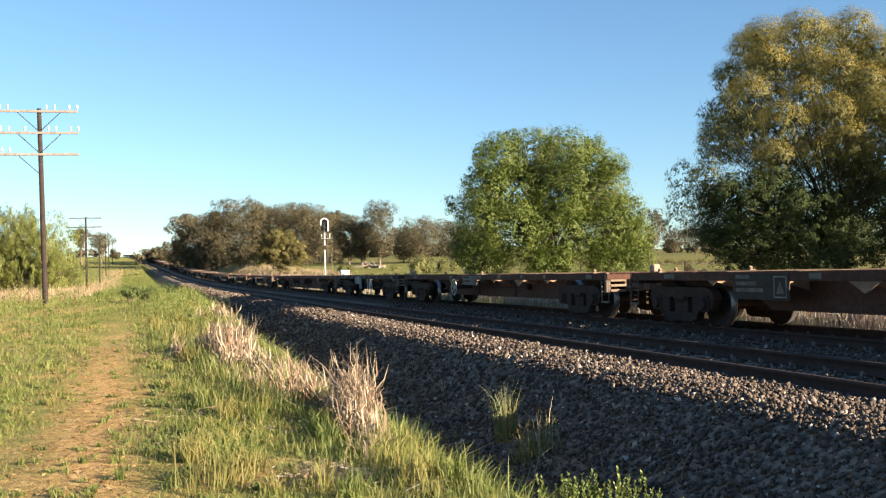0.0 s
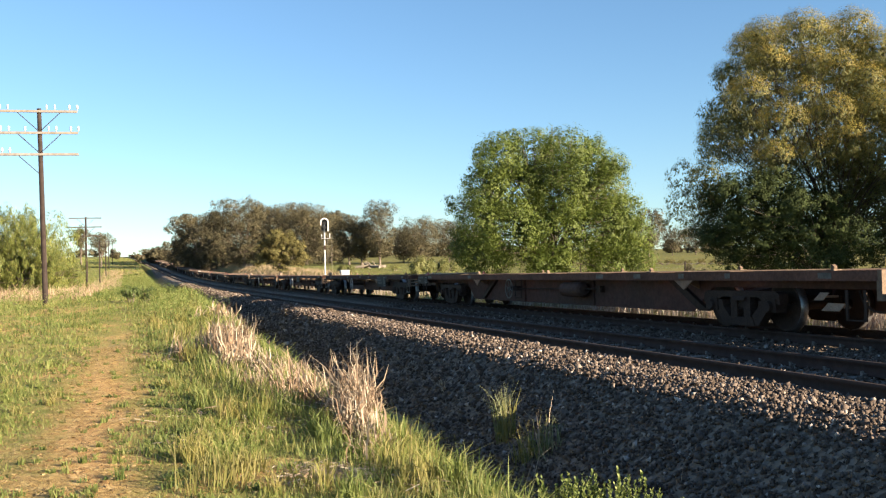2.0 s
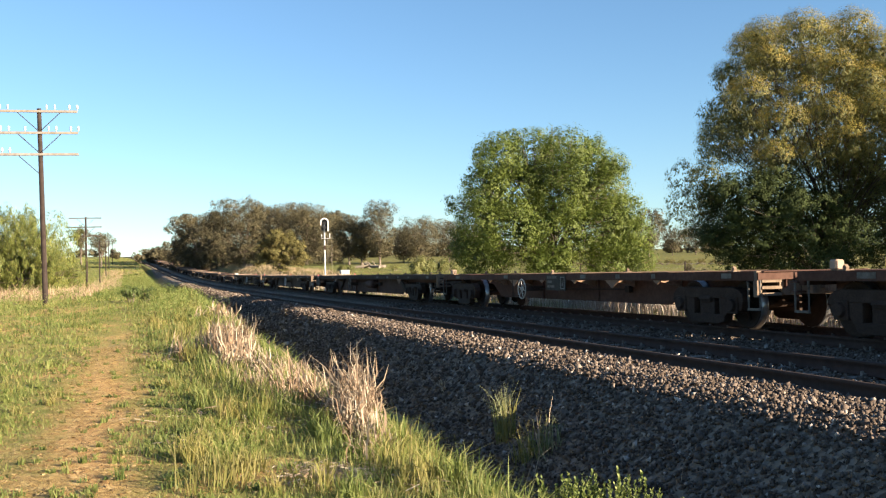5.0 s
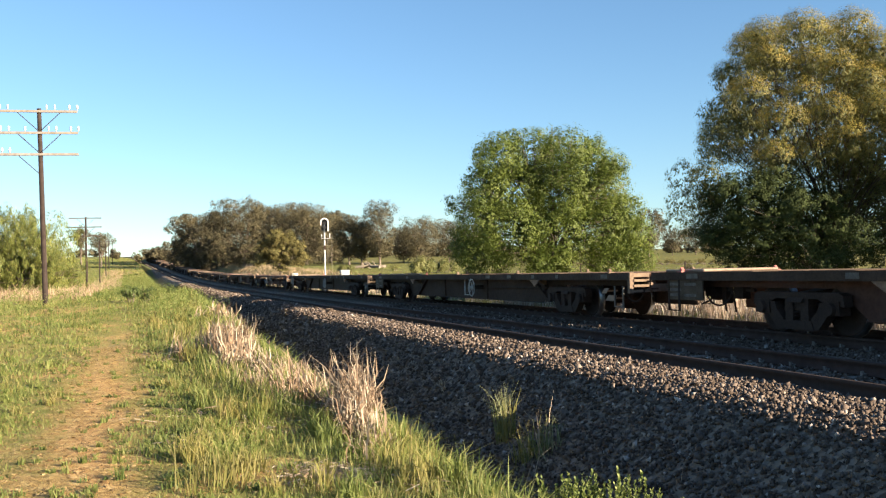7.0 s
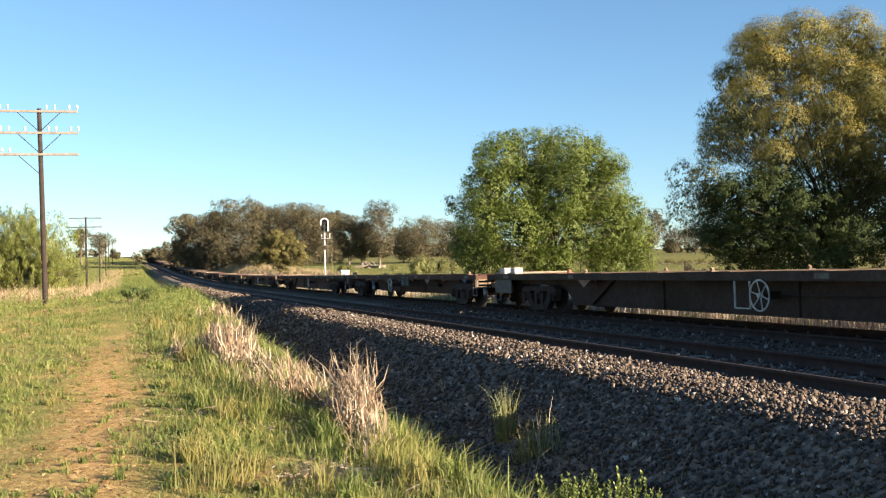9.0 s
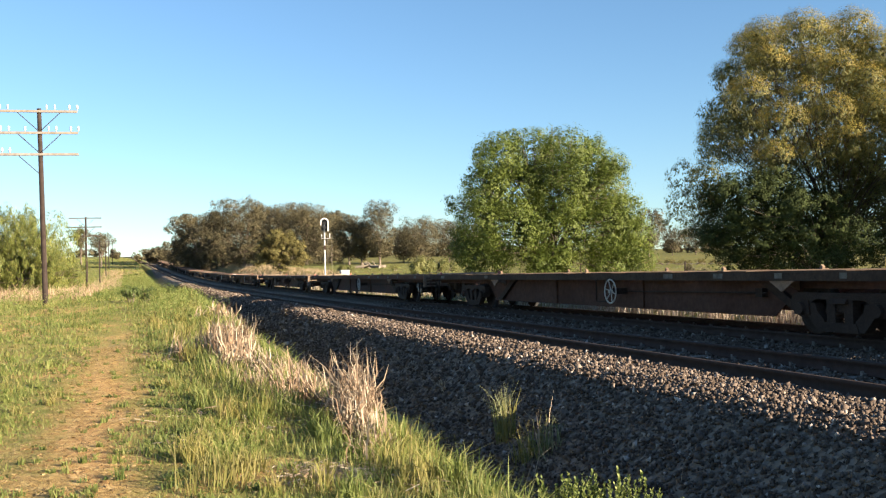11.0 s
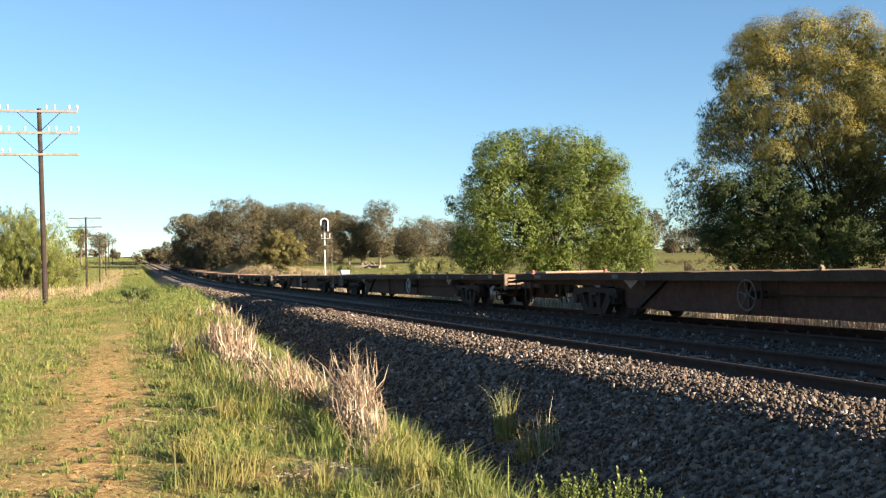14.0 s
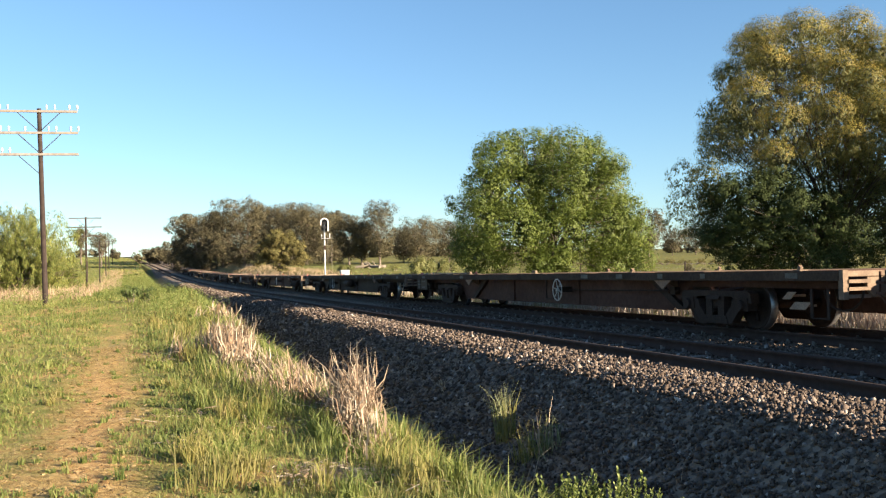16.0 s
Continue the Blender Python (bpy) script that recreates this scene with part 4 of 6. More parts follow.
def crown_mesh(name, blobs, leaves, length, width, mat, seed, hang=0.4, spray=0.28, per=26, out=0.75, loose=0.6, shape=(1, 1, 0.75), shell=0.4, cap=-2.0):
    """Leaves in small rounded sprays, the sprays spread over and inside larger masses (x, y, z, radius).
    out, loose: how far leaves face outward or anyhow; shell: 0.4 fills a mass, 0.1 keeps to its skin; cap: the lowest slope that bears leaves."""
    rng = np.random.default_rng(seed)
    blobs = np.array(blobs, float)
    share = blobs[:, 3] ** 2.2
    n_twig = max(4, leaves // per)
    which = rng.choice(len(blobs), n_twig, p=share / share.sum())
    rad = blobs[which, 3] * np.clip(rng.uniform(0.15, 1.0, n_twig) ** shell * rng.uniform(0.86, 1.08, n_twig), 0.1, 1.1)
    d = unit(rng, n_twig)
    d[:, 2] = np.where(d[:, 2] < cap, np.abs(d[:, 2]), d[:, 2])
    twig = blobs[which, :3] + d * rad[:, None]
    size = spray * rng.uniform(0.6, 1.5, n_twig)
    t = np.repeat(np.arange(n_twig), per)
    n = len(t)
    u = unit(rng, n)
    c = twig[t] + u * (size[t] * rng.uniform(0.1, 1.0, n) ** 0.5)[:, None] * np.array(shape)
    nrm = u * 0.4 + d[t] * out + unit(rng, n) * loose + np.array([0, 0, 0.15])
    nrm /= np.linalg.norm(nrm, axis=1)[:, None]
    axis = unit(rng, n) + u * 0.4
    axis[:, 2] -= hang
    axis -= nrm * np.sum(axis * nrm, axis=1)[:, None]
    axis /= np.linalg.norm(axis, axis=1)[:, None] + 1e-9
    side = np.cross(nrm, axis)
    ln = length * rng.uniform(0.6, 1.3, n)
    wd = width * rng.uniform(0.7, 1.3, n)
    a, b = axis * ln[:, None] / 2, side * wd[:, None] / 2
    leaf = np.stack([c - a, c + b * 1.1 + a * 0.35, c - b * 1.1 + a * 0.9], 1)
    return quads_mesh(name, leaf, mat, 3), blobs


def limb_paths(base, blobs, rng, top_r):
    """A leaning trunk and limbs that reach into the masses."""
    g = Geo()
    base = Vector(base)
    mid = Vector(np.average(np.array(blobs)[:, :3], axis=0, weights=np.array(blobs)[:, 3]))
    fork = base.lerp(mid, 0.45) + Vector((rng.normal() * 0.1, rng.normal() * 0.1, 0))
    g.tube([base - Vector((0, 0, 0.3)), base.lerp(fork, 0.3) + Vector((0.05 * top_r, 0, 0)), base.lerp(fork, 0.7), fork], [top_r * 1.35, top_r * 1.05, top_r * 0.9, top_r * 0.75], 9)
    for x, y, z, r in blobs:
        end = Vector((x, y, z)) + Vector(rng.normal(size=3) * 0.2 * r)
        start = base.lerp(fork, rng.uniform(0.65, 1.0))
        m1 = start.lerp(end, 0.4) + Vector((0, 0, 0.12 * (end - start).length)) + Vector(rng.normal(size=3) * 0.1 * r)
        g.tube([start, m1, start.lerp(end, 0.75) + Vector((0, 0, 0.06 * r)), end], [top_r * 0.34, top_r * 0.24, top_r * 0.14, top_r * 0.04], 6)
        for _ in range(4):
            tip = end + Vector(unit(rng, 1)[0]) * r * 0.85
            g.tube([m1.lerp(end, 0.5), m1.lerp(tip, 0.6), tip], [top_r * 0.14, top_r * 0.08, top_r * 0.02], 4)
    return g


def lobed(blobs, k, seed, core=0.72):
    """Each mass becomes a smaller core with k lobes that stand out of it."""
    rng = np.random.default_rng(seed)
    out = []
    for x, y, z, r in blobs:
        if r < 0.5:
            out.append((x, y, z, r))
            continue
        out.append((x, y, z, r * core))
        for d in unit(rng, k):
            q = r * rng.uniform(0.66, 0.85)
            out.append((x + d[0] * q, y + d[1] * q, z + (d[2] * 0.9 + 0.1) * q, r * rng.uniform(0.30, 0.44)))
    return out


def build_tree(x, y, blobs, leaves, length, width, mat, bark, label, trunk, seed, hang=0.4, spray=0.28, per=26, category="tree", group="", lobes=5, core=0.72, **habit):
    """blobs: (across, deep, height above sea-level datum, radius) about the tree's foot."""
    rng = np.random.default_rng(seed)
    z = float(ground_z(x, y))
    local = [(a, b, c - z, r) for a, b, c, r in blobs]
    tree = thing("tree", Matrix.Translation((x, y, z)), label, category, group)
    part("trunk", limb_paths((0, 0, -0.05), local, rng, trunk), bark, tree)
    me, _ = crown_mesh("crown", lobed(local, lobes, seed, core) if lobes else local, leaves, length, width, mat, seed + 1, hang, spray, per, **habit)
    part("crown", me, None, tree)
    return tree


def deepen(flat, half, seed):
    """Give masses drawn from the front a depth: a front and a back layer."""
    rng = np.random.default_rng(seed)
    out = []
    for a, z, r in flat:
        for k in (-1, 1) if r > 0.7 else (0,):
            out.append((a + rng.normal() * 0.1, k * half * rng.uniform(0.25, 0.75), z + rng.normal() * 0.1, r))
    return out


ELM_MASS = [(-2.3, 5.5, 1.35), (-0.75, 5.75, 1.3), (0.9, 5.7, 1.3), (2.2, 5.35, 1.3), (-2.95, 4.1, 1.3), (-1.3, 3.9, 1.7), (0.8, 3.9, 1.8), (2.7, 4.1, 1.45), (-3.3, 2.3, 1.25), (-1.85, 1.9, 1.7), (0.3, 1.9, 1.9),
            (2.5, 2.1, 1.8), (3.75, 1.6, 1.2), (3.35, 3.1, 1.0), (3.1, 5.1, 0.75), (3.9, 3.7, 0.3), (-4.2, 3.3, 0.55), (-4.65, 3.7, 0.3), (2.55, 6.55, 0.3), (0.5, 6.95, 0.2), (-0.2, 0.4, 1.4), (-2.9, 0.6, 1.2), (2.6, 0.4, 1.3), (4.2, 0.7, 0.8),
            (-3.6, 4.9, 0.45), (-2.0, 6.6, 0.3), (-3.9, 1.3, 1.0)]
for k in range(30):                                # twigs that break the outline
    turn = radians(-15 + 7.2 * k)
    far_out = 1.0 + 0.05 * math.sin(k * 2.7)
    ELM_MASS.append((4.0 * far_out * math.cos(turn) * (1.0 if math.sin(turn) < 0.6 else 0.93), 3.15 + 3.55 * far_out * math.sin(turn), 0.2 + 0.07 * math.sin(k * 5.1)))
build_tree(5.0, 46.0, deepen(ELM_MASS, 2.9, 5), 205000, 0.10, 0.055, ELM, BARK, "round bright-green leafy tree beyond the railway line", 0.13, 11, 0.7, 0.15, 7, lobes=5, core=0.97, out=1.1, loose=0.4, shell=0.24)


def build_golden_tree(x, y):
    """Rounded heads of drooping olive leaves; golden tops carry sunlight in their colour, dull insides shade."""
    # across, height and radius of each head, set to fit the camera's view
    heads = [(-0.1, 8.25, 0.9), (1.54, 8.3, 0.85), (-1.46, 8.0, 0.65), (-2.45, 7.15, 0.52), (-1.28, 7.35, 0.75), (-1.91, 6.3, 0.8), (0.99, 7.1, 0.72), (2.3, 7.7, 0.8), (-0.14, 6.35, 0.65), (0.81, 5.6, 0.8),
             (2.3, 5.7, 0.9), (0.18, 4.25, 0.65), (-2.7, 5.9, 0.6), (-3.0, 4.9, 0.65), (-3.25, 3.8, 0.65), (-2.1, 5.2, 0.8), (-0.8, 5.3, 0.85), (1.3, 4.7, 0.8), (2.3, 4.3, 0.9), (-4.0, 2.3, 0.33), (-3.55, 2.9, 0.55),
             (1.9, 6.6, 0.75), (0.2, 7.3, 0.7), (3.4, 6.9, 1.0), (3.4, 5.4, 1.0), (3.6, 8.0, 0.9), (4.8, 7.2, 1.0), (4.9, 5.6, 1.1), (4.7, 4.0, 1.1), (6.2, 5.9, 1.1), (6.3, 4.3, 1.1), (7.4, 4.8, 1.0), (-1.1, 4.2, 0.7)]
    rng = np.random.default_rng(21)
    z = float(ground_z(x, y))
    front, fill = [], []
    for a, h, r in heads:
        h, r = h - 0.2, r * 0.98
        q = max(0.0, 1 - ((a - 1.6) / 6.4) ** 2 - ((h - 4.2) / 5.2) ** 2)
        deep = 3.0 * math.sqrt(q)
        for k in (-1, 1):                          # nearer and farther heads; nearer ones scaled to fit the camera's view
            b = k * deep * rng.uniform(0.65, 0.85)
            u = 1 + b / y if k < 0 else 1.0
            front.append(((x + a) * u - x + (rng.normal() * 0.4 if k > 0 else 0), b, H_EYE + (h - H_EYE) * u - z, r * (1.0 if k < 0 else 1.15)))
        if deep > 0.8:
            fill.append((a, 0.0, h - z - 0.3, r * 1.15))
    # masses past 5 m across lie out of view, added to shade the crown
    thin = [(a, b, h - z, r) for a, b, h, r in ((0.6, -0.8, 3.0, 1.0), (2.0, -0.9, 2.7, 1.1), (1.2, -0.4, 1.7, 1.0), (3.0, -0.5, 1.6, 1.1), (0.3, 0.6, 2.2, 1.1), (2.2, 0.8, 3.4, 1.2), (4.0, -0.4, 2.9, 1.2), (5.4, -1.2, 2.2, 1.5), (7.2, -2.0, 2.2, 1.7), (6.4, -1.6, 3.6, 1.5))]
    tree = thing("tree", Matrix.Translation((x, y, z)), "tall dense olive tree with golden-green lobed foliage", "tree")
    part("trunk", limb_paths((0, 0, -0.05), front[::2] + thin, rng, 0.10), DARK_BARK, tree)
    skin = [(a, b, c, r * 0.93) for a, b, c, r in front]
    part("crown", crown_mesh("crown", skin + fill, 135000, 0.12, 0.036, SHADED_OLIVE, 23, 1.4, 0.13, 7, out=1.0, loose=0.35, shell=0.22)[0], None, tree)
    part("lower_crown", crown_mesh("lower_crown", lobed(thin, 5, 26, 0.8), 46000, 0.12, 0.05, SHADED_OLIVE, 24, 1.0, 0.2, 12)[0], None, tree, "thin dull leaves on bare lower twigs")
    # only upper leaves of high heads, off the left side, get the lit tone
    part("golden_foliage", crown_mesh("golden_foliage", [(a, b, c + 0.05, r * 1.1) for a, b, c, r in skin if c + z > 3.7 and a > -2.6], 195000, 0.066, 0.022, SUNLIT_GOLD, 25, 1.4, 0.10, 5, out=1.3, loose=0.3, shell=0.06, cap=0.0)[0], None, tree, "golden-green upper leaves, sunlight in their colour")
    return tree


build_golden_tree(12.0, 31.6)
# a greener tree; its dark leaves also carry the shade under the crown
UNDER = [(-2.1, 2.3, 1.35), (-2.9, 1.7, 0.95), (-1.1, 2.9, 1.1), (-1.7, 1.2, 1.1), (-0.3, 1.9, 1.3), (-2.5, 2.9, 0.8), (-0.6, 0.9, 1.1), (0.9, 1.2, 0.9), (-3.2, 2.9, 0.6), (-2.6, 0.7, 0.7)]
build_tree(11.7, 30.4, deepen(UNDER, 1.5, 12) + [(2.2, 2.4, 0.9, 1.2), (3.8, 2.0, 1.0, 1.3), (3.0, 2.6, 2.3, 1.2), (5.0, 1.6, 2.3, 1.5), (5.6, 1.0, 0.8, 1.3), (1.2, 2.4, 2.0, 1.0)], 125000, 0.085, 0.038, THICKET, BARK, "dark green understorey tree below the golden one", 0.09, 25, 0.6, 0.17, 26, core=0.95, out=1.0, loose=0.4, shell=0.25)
# unseen tree out of view, added to keep sunlight off the golden tree's foot
SHADE_TREE = [(-1.4, 3.6, 1.3), (0.4, 4.2, 1.5), (2.2, 3.6, 1.5), (-1.6, 1.7, 1.4), (0.4, 2.0, 1.7), (2.4, 1.8, 1.6), (-0.8, 0.3, 1.2), (1.4, 0.3, 1.3), (1.2, 6.0, 1.5), (2.8, 6.2, 1.6), (4.0, 4.6, 1.6), (4.2, 2.4, 1.6)]
build_tree(18.5, 26.3, deepen(SHADE_TREE, 3.2, 15), 16000, 0.32, 0.16, THICKET, BARK, "unseen tree right of the view, added as shade", 0.1, 27, 0.5, 0.22, 30)
BUSH_MASS = [(-1.2, 2.3, 1.25), (0.15, 2.6, 1.05), (1.3, 2.0, 1.05), (2.0, 0.85, 0.95), (0.6, 0.85, 1.3), (-1.2, 0.85, 1.4), (-3.0, 2.0, 1.7), (-3.2, 0.6, 1.5), (2.6, 0.2, 0.6), (-5.2, 1.6, 1.8), (0.2, 0.1, 0.9), (-1.6, 0.1, 0.9), (1.6, 0.1, 0.8), (-3.4, 0.0, 0.9)]
build_tree(-21.9, 50.0, [(a, b, c, r * 1.25) for a, b, c, r in deepen(BUSH_MASS, 1.8, 4)], 110000, 0.16, 0.036, WILLOW, BARK, "drooping yellow-green willow bush beside the pole line", 0.16, 31, 2.5, 0.17, 30, lobes=7, core=0.86, out=1.0, loose=0.4, shape=(0.9, 0.9, 1.9), shell=0.3)


def build_gum(x, d, zt, wide, seed, mat=GUM, bark=BARK, label="spreading dull-olive gum tree in the paddock", low=0.3, leaf=0.27, n=10000, fat=1.0):
    """A gum: zt is the height of its top above the rails, wide the crown's width."""
    rng = np.random.default_rng(seed)
    z0 = float(ground_z(x, d))
    h = zt - z0
    blobs = []
    m = 22 if low < 0.2 else 15
    for i in range(m):
        u = low + (0.92 - low) * (i + rng.uniform(0, 1)) / m
        spread = wide / 2 * (0.92 if u < 0.6 else math.sqrt(max(0.05, 1 - ((u - 0.6) / 0.42) ** 2))) * (1.0 if low < 0.2 else min(1, 0.45 + (u - low) * 2))
        a = i * 2.4 + rng.uniform(-0.4, 0.4)
        r = wide * fat * rng.uniform(0.14, 0.22)
        q = math.sqrt(rng.uniform(0.05, 1)) * max(spread - r * 0.6, 0.1)
        blobs.append((q * math.cos(a), q * math.sin(a), z0 + min(u * h, h - r * 0.9), r))
    blobs.append((rng.normal() * 0.08 * wide, 0, zt - wide * 0.15, wide * 0.16))
    return build_tree(x, d, blobs, n, leaf, leaf * 0.55, mat, bark, label, 0.017 * h, seed, 0.8, wide * 0.028, 5, "tree", "gum trees beyond the line", lobes=5, core=0.95, out=1.2, loose=0.28, shell=0.17)


# x, distance, height of the crown's top, width; placed to fit the camera's view
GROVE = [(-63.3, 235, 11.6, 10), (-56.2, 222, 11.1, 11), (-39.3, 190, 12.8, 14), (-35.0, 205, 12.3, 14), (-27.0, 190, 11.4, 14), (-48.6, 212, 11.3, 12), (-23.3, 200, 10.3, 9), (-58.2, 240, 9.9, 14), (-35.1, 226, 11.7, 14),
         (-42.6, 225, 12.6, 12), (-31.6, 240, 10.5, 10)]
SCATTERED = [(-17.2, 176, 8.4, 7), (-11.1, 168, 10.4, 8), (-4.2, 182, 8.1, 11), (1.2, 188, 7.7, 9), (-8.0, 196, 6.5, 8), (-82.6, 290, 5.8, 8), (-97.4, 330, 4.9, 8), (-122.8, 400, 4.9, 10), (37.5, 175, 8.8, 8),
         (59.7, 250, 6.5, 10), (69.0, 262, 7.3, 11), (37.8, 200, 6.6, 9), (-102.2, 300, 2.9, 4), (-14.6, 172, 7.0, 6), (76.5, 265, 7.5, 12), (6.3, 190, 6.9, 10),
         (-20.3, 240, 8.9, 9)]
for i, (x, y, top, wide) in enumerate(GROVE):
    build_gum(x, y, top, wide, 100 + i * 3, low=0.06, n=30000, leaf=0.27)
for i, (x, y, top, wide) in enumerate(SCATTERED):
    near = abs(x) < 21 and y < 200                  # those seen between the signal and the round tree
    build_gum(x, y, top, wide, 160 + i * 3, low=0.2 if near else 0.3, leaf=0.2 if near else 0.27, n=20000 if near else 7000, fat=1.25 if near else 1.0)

for i, (x, y, top, wide) in enumerate([(-76.5, 215, 7.0, 7.0), (-85.2, 226, 8.4, 5.0)]):
    build_gum(x, y, top, wide, 240 + i * 3, low=0.52, n=9000, leaf=0.2, mat=PALE_GUM, label="open-crowned pale grey-green gum beyond the pole line")


def far_woods():
    rng = np.random.default_rng(177)
    blobs = []
    for x0, x1, d, h in ((-102.7, 22.5, 330, 6.0), (59.4, 106.0, 330, 5.0), (-161.6, -143.0, 420, 4.0)):
        for x in np.arange(x0, x1, 1.75) + rng.uniform(-0.8, 0.8):
            y = d + rng.uniform(-12, 12)
            r = h * rng.uniform(0.25, 0.5)
            blobs.append((x, y, float(ground_z(x, y)) + r * rng.uniform(0.7, 1.2), r))
            blobs.append((x + rng.normal(), y, float(ground_z(x, y)) + h * rng.uniform(0.2, 0.75), r * 0.7))
    me, _ = crown_mesh("far_woods", blobs, 26000, 1.0, 0.6, GUM, 178, 0.4, 1.0, 20)
    tagged(new("far_woods", me), "distant belt of low olive-green scrub and trees", "woods", kind="stuff")


far_woods()
# the lower, bushier trees in front of the grove
OLIVE_MASS = [(-2.2, 2.2, 1.4), (-0.6, 3.2, 1.5), (1.2, 3.0, 1.5), (2.4, 1.9, 1.3), (0, 1.4, 1.8), (-2.6, 0.6, 1.2), (2.6, 0.4, 1.2), (0.2, 0.2, 1.5)]
build_tree(-22.2, 131.0, deepen(OLIVE_MASS, 1.8, 9), 22000, 0.24, 0.12, OLIVE, BARK, "bushy olive-yellow wattle before the gum grove", 0.2, 77, 0.4, 0.4, 40)


def build_shrub(x, d, tall, wide, mat, label, seed, group="shrubs in the paddock"):
    z = float(ground_z(x, d))
    rng = np.random.default_rng(seed)
    blobs = [(rng.uniform(-0.5, 0.5) * wide, rng.uniform(-0.3, 0.3) * wide, tall * rng.uniform(0.25, 0.7), tall * rng.uniform(0.25, 0.4)) for _ in range(6)]
    s = thing("shrub", Matrix.Translation((x, d, z)), label, "shrub", group)
    g = Geo()
    for a, b, c, r in blobs:
        g.tube([(a * 0.2, b * 0.2, -0.1), (a * 0.7, b * 0.7, c * 0.6), (a, b, c)], [0.04, 0.025, 0.01], 5)
    part("stem", g, BARK, s)
    part("foliage", crown_mesh("foliage", blobs, 2600 if tall > 1 else 900, tall * 0.18, tall * 0.04, mat, seed, -0.8, tall * 0.12, 10)[0], None, s)


for i, (x, d, tall, wide) in enumerate([(-2.9, 100, 2.1, 2.0), (-1.2, 104, 1.9, 2.6), (0.4, 105, 1.3, 2.2), (-11.1, 110, 1.1, 1.6), (-5.9, 120, 1.0, 2.0), (17.6, 66, 1.1, 1.5)]):
    build_shrub(x, d, tall, wide, SHRUB if i < 5 else GUM, "pale yellow-green reedy shrub in the paddock" if i < 5 else "small dark shrub by the paddock fence", 300 + i)
for i in range(22):                                # a broken row of low scrub across the paddock
    build_shrub(23.6 + i * 0.86 + 0.08 * (i * 37 % 7), 128 + (i * 13 % 9), 0.6 + 0.08 * (i % 4), 2.9, OLIVE, "low olive scrub across the paddock", 340 + i)


# ---------------------------------------------------------------- pole line, signal, fence
POLE = painted("dark tarred pole timber", (0.030, 0.021, 0.018), (0.050, 0.036, 0.031), 0.9, 0.0, 6)
ARM = painted("silvered crossarm timber", (0.24, 0.21, 0.185), (0.15, 0.125, 0.105), 0.85, 0.0, 6)
OLD_ARM = painted("bare dark crossarm timber", (0.085, 0.064, 0.052), (0.05, 0.037, 0.031), 0.9, 0.0, 6)
PORCELAIN = painted("white glazed porcelain", (0.62, 0.61, 0.58), (0.5, 0.48, 0.45), 0.25, 0.0, 9, 0.5)
GALV = painted("galvanised steel", (0.52, 0.52, 0.52), (0.38, 0.38, 0.38), 0.45, 0.4, 5)
WHITE = painted("white signal paint", (0.80, 0.79, 0.76), (0.66, 0.64, 0.60), 0.5, 0.0, 5)
BLACK = painted("matt black signal board", (0.018, 0.018, 0.02), (0.03, 0.03, 0.03), 0.7, 0.0, 5)


def insulator_mesh():
    return Geo().lathe([(0.0, 0.0), (0.014, 0.0), (0.014, 0.05), (0.03, 0.055), (0.036, 0.085), (0.028, 0.11), (0.033, 0.135), (0.022, 0.17), (0.0, 0.18)], 10, "z").mesh("insulator", PORCELAIN, True)


INS = [(-1.13, -0.9, 0.23, 0.47, 0.9, 1.14), (-1.12, -0.89, -0.42, 0.27, 0.49, 0.92, 1.15), (-1.1, -0.88)]


def build_pole(x, y, tall, lean, arms=3, pins=True):
    z = float(ground_z(x, y))
    p = thing("telegraph_pole", Matrix.Translation((x, y, z)) @ pose(0, 0, 0, 0, -lean, 18), "dark timber telegraph pole with crossarms and white insulators" if pins else ("plain dark timber telegraph pole without wires" if arms == 0 else "dark timber telegraph pole with bare crossarms"), "utility pole", "pole line along the railway")
    part("post", Geo().tube([(0, 0, -0.5), (0, 0, tall * 0.5), (0, 0, tall)], [0.09, 0.078, 0.066], 12), POLE, p)
    for i, arm_z in enumerate((tall - 0.1, tall - 0.78, tall - 1.46)[:arms]):
        g = Geo()
        g.box(-1.2, 1.14, -0.125, -0.065, arm_z - 0.038, arm_z + 0.038)
        arm = part("crossarm", g, ARM if pins else OLD_ARM, p, "weathered grey timber crossarm" if pins else "bare dark timber crossarm", bevel=0.008)
        for s in (-1, 1):
            if i < 2 or s < 0:
                b = Geo().tube([(s * 0.62, -0.14, arm_z - 0.05), (s * 0.03, -0.11, arm_z - 0.62)], 0.013, 5)
                part("brace", b, POLE, p)
        for a in INS[i] if pins else ():
            part("insulator", shared("insulator", insulator_mesh), None, arm, "white porcelain insulator", at=Matrix.Translation((a, -0.1, arm_z + 0.036)))
    return p


for x, y, tall, lean, arms, pins in [(-12.6, 30.4, 6.26, 1.0, 3, True), (-27.1, 73.0, 5.95, 0.2, 3, False), (-42.2, 118.0, 5.5, 0.3, 0, False), (-56.2, 160.0, 5.6, 0.0, 0, False),
                                     (-69.6, 200.0, 5.8, 0.3, 1, False), (-80.9, 235.0, 5.9, 0.0, 2, False)]:
    build_pole(x, y, tall, lean, arms, pins)


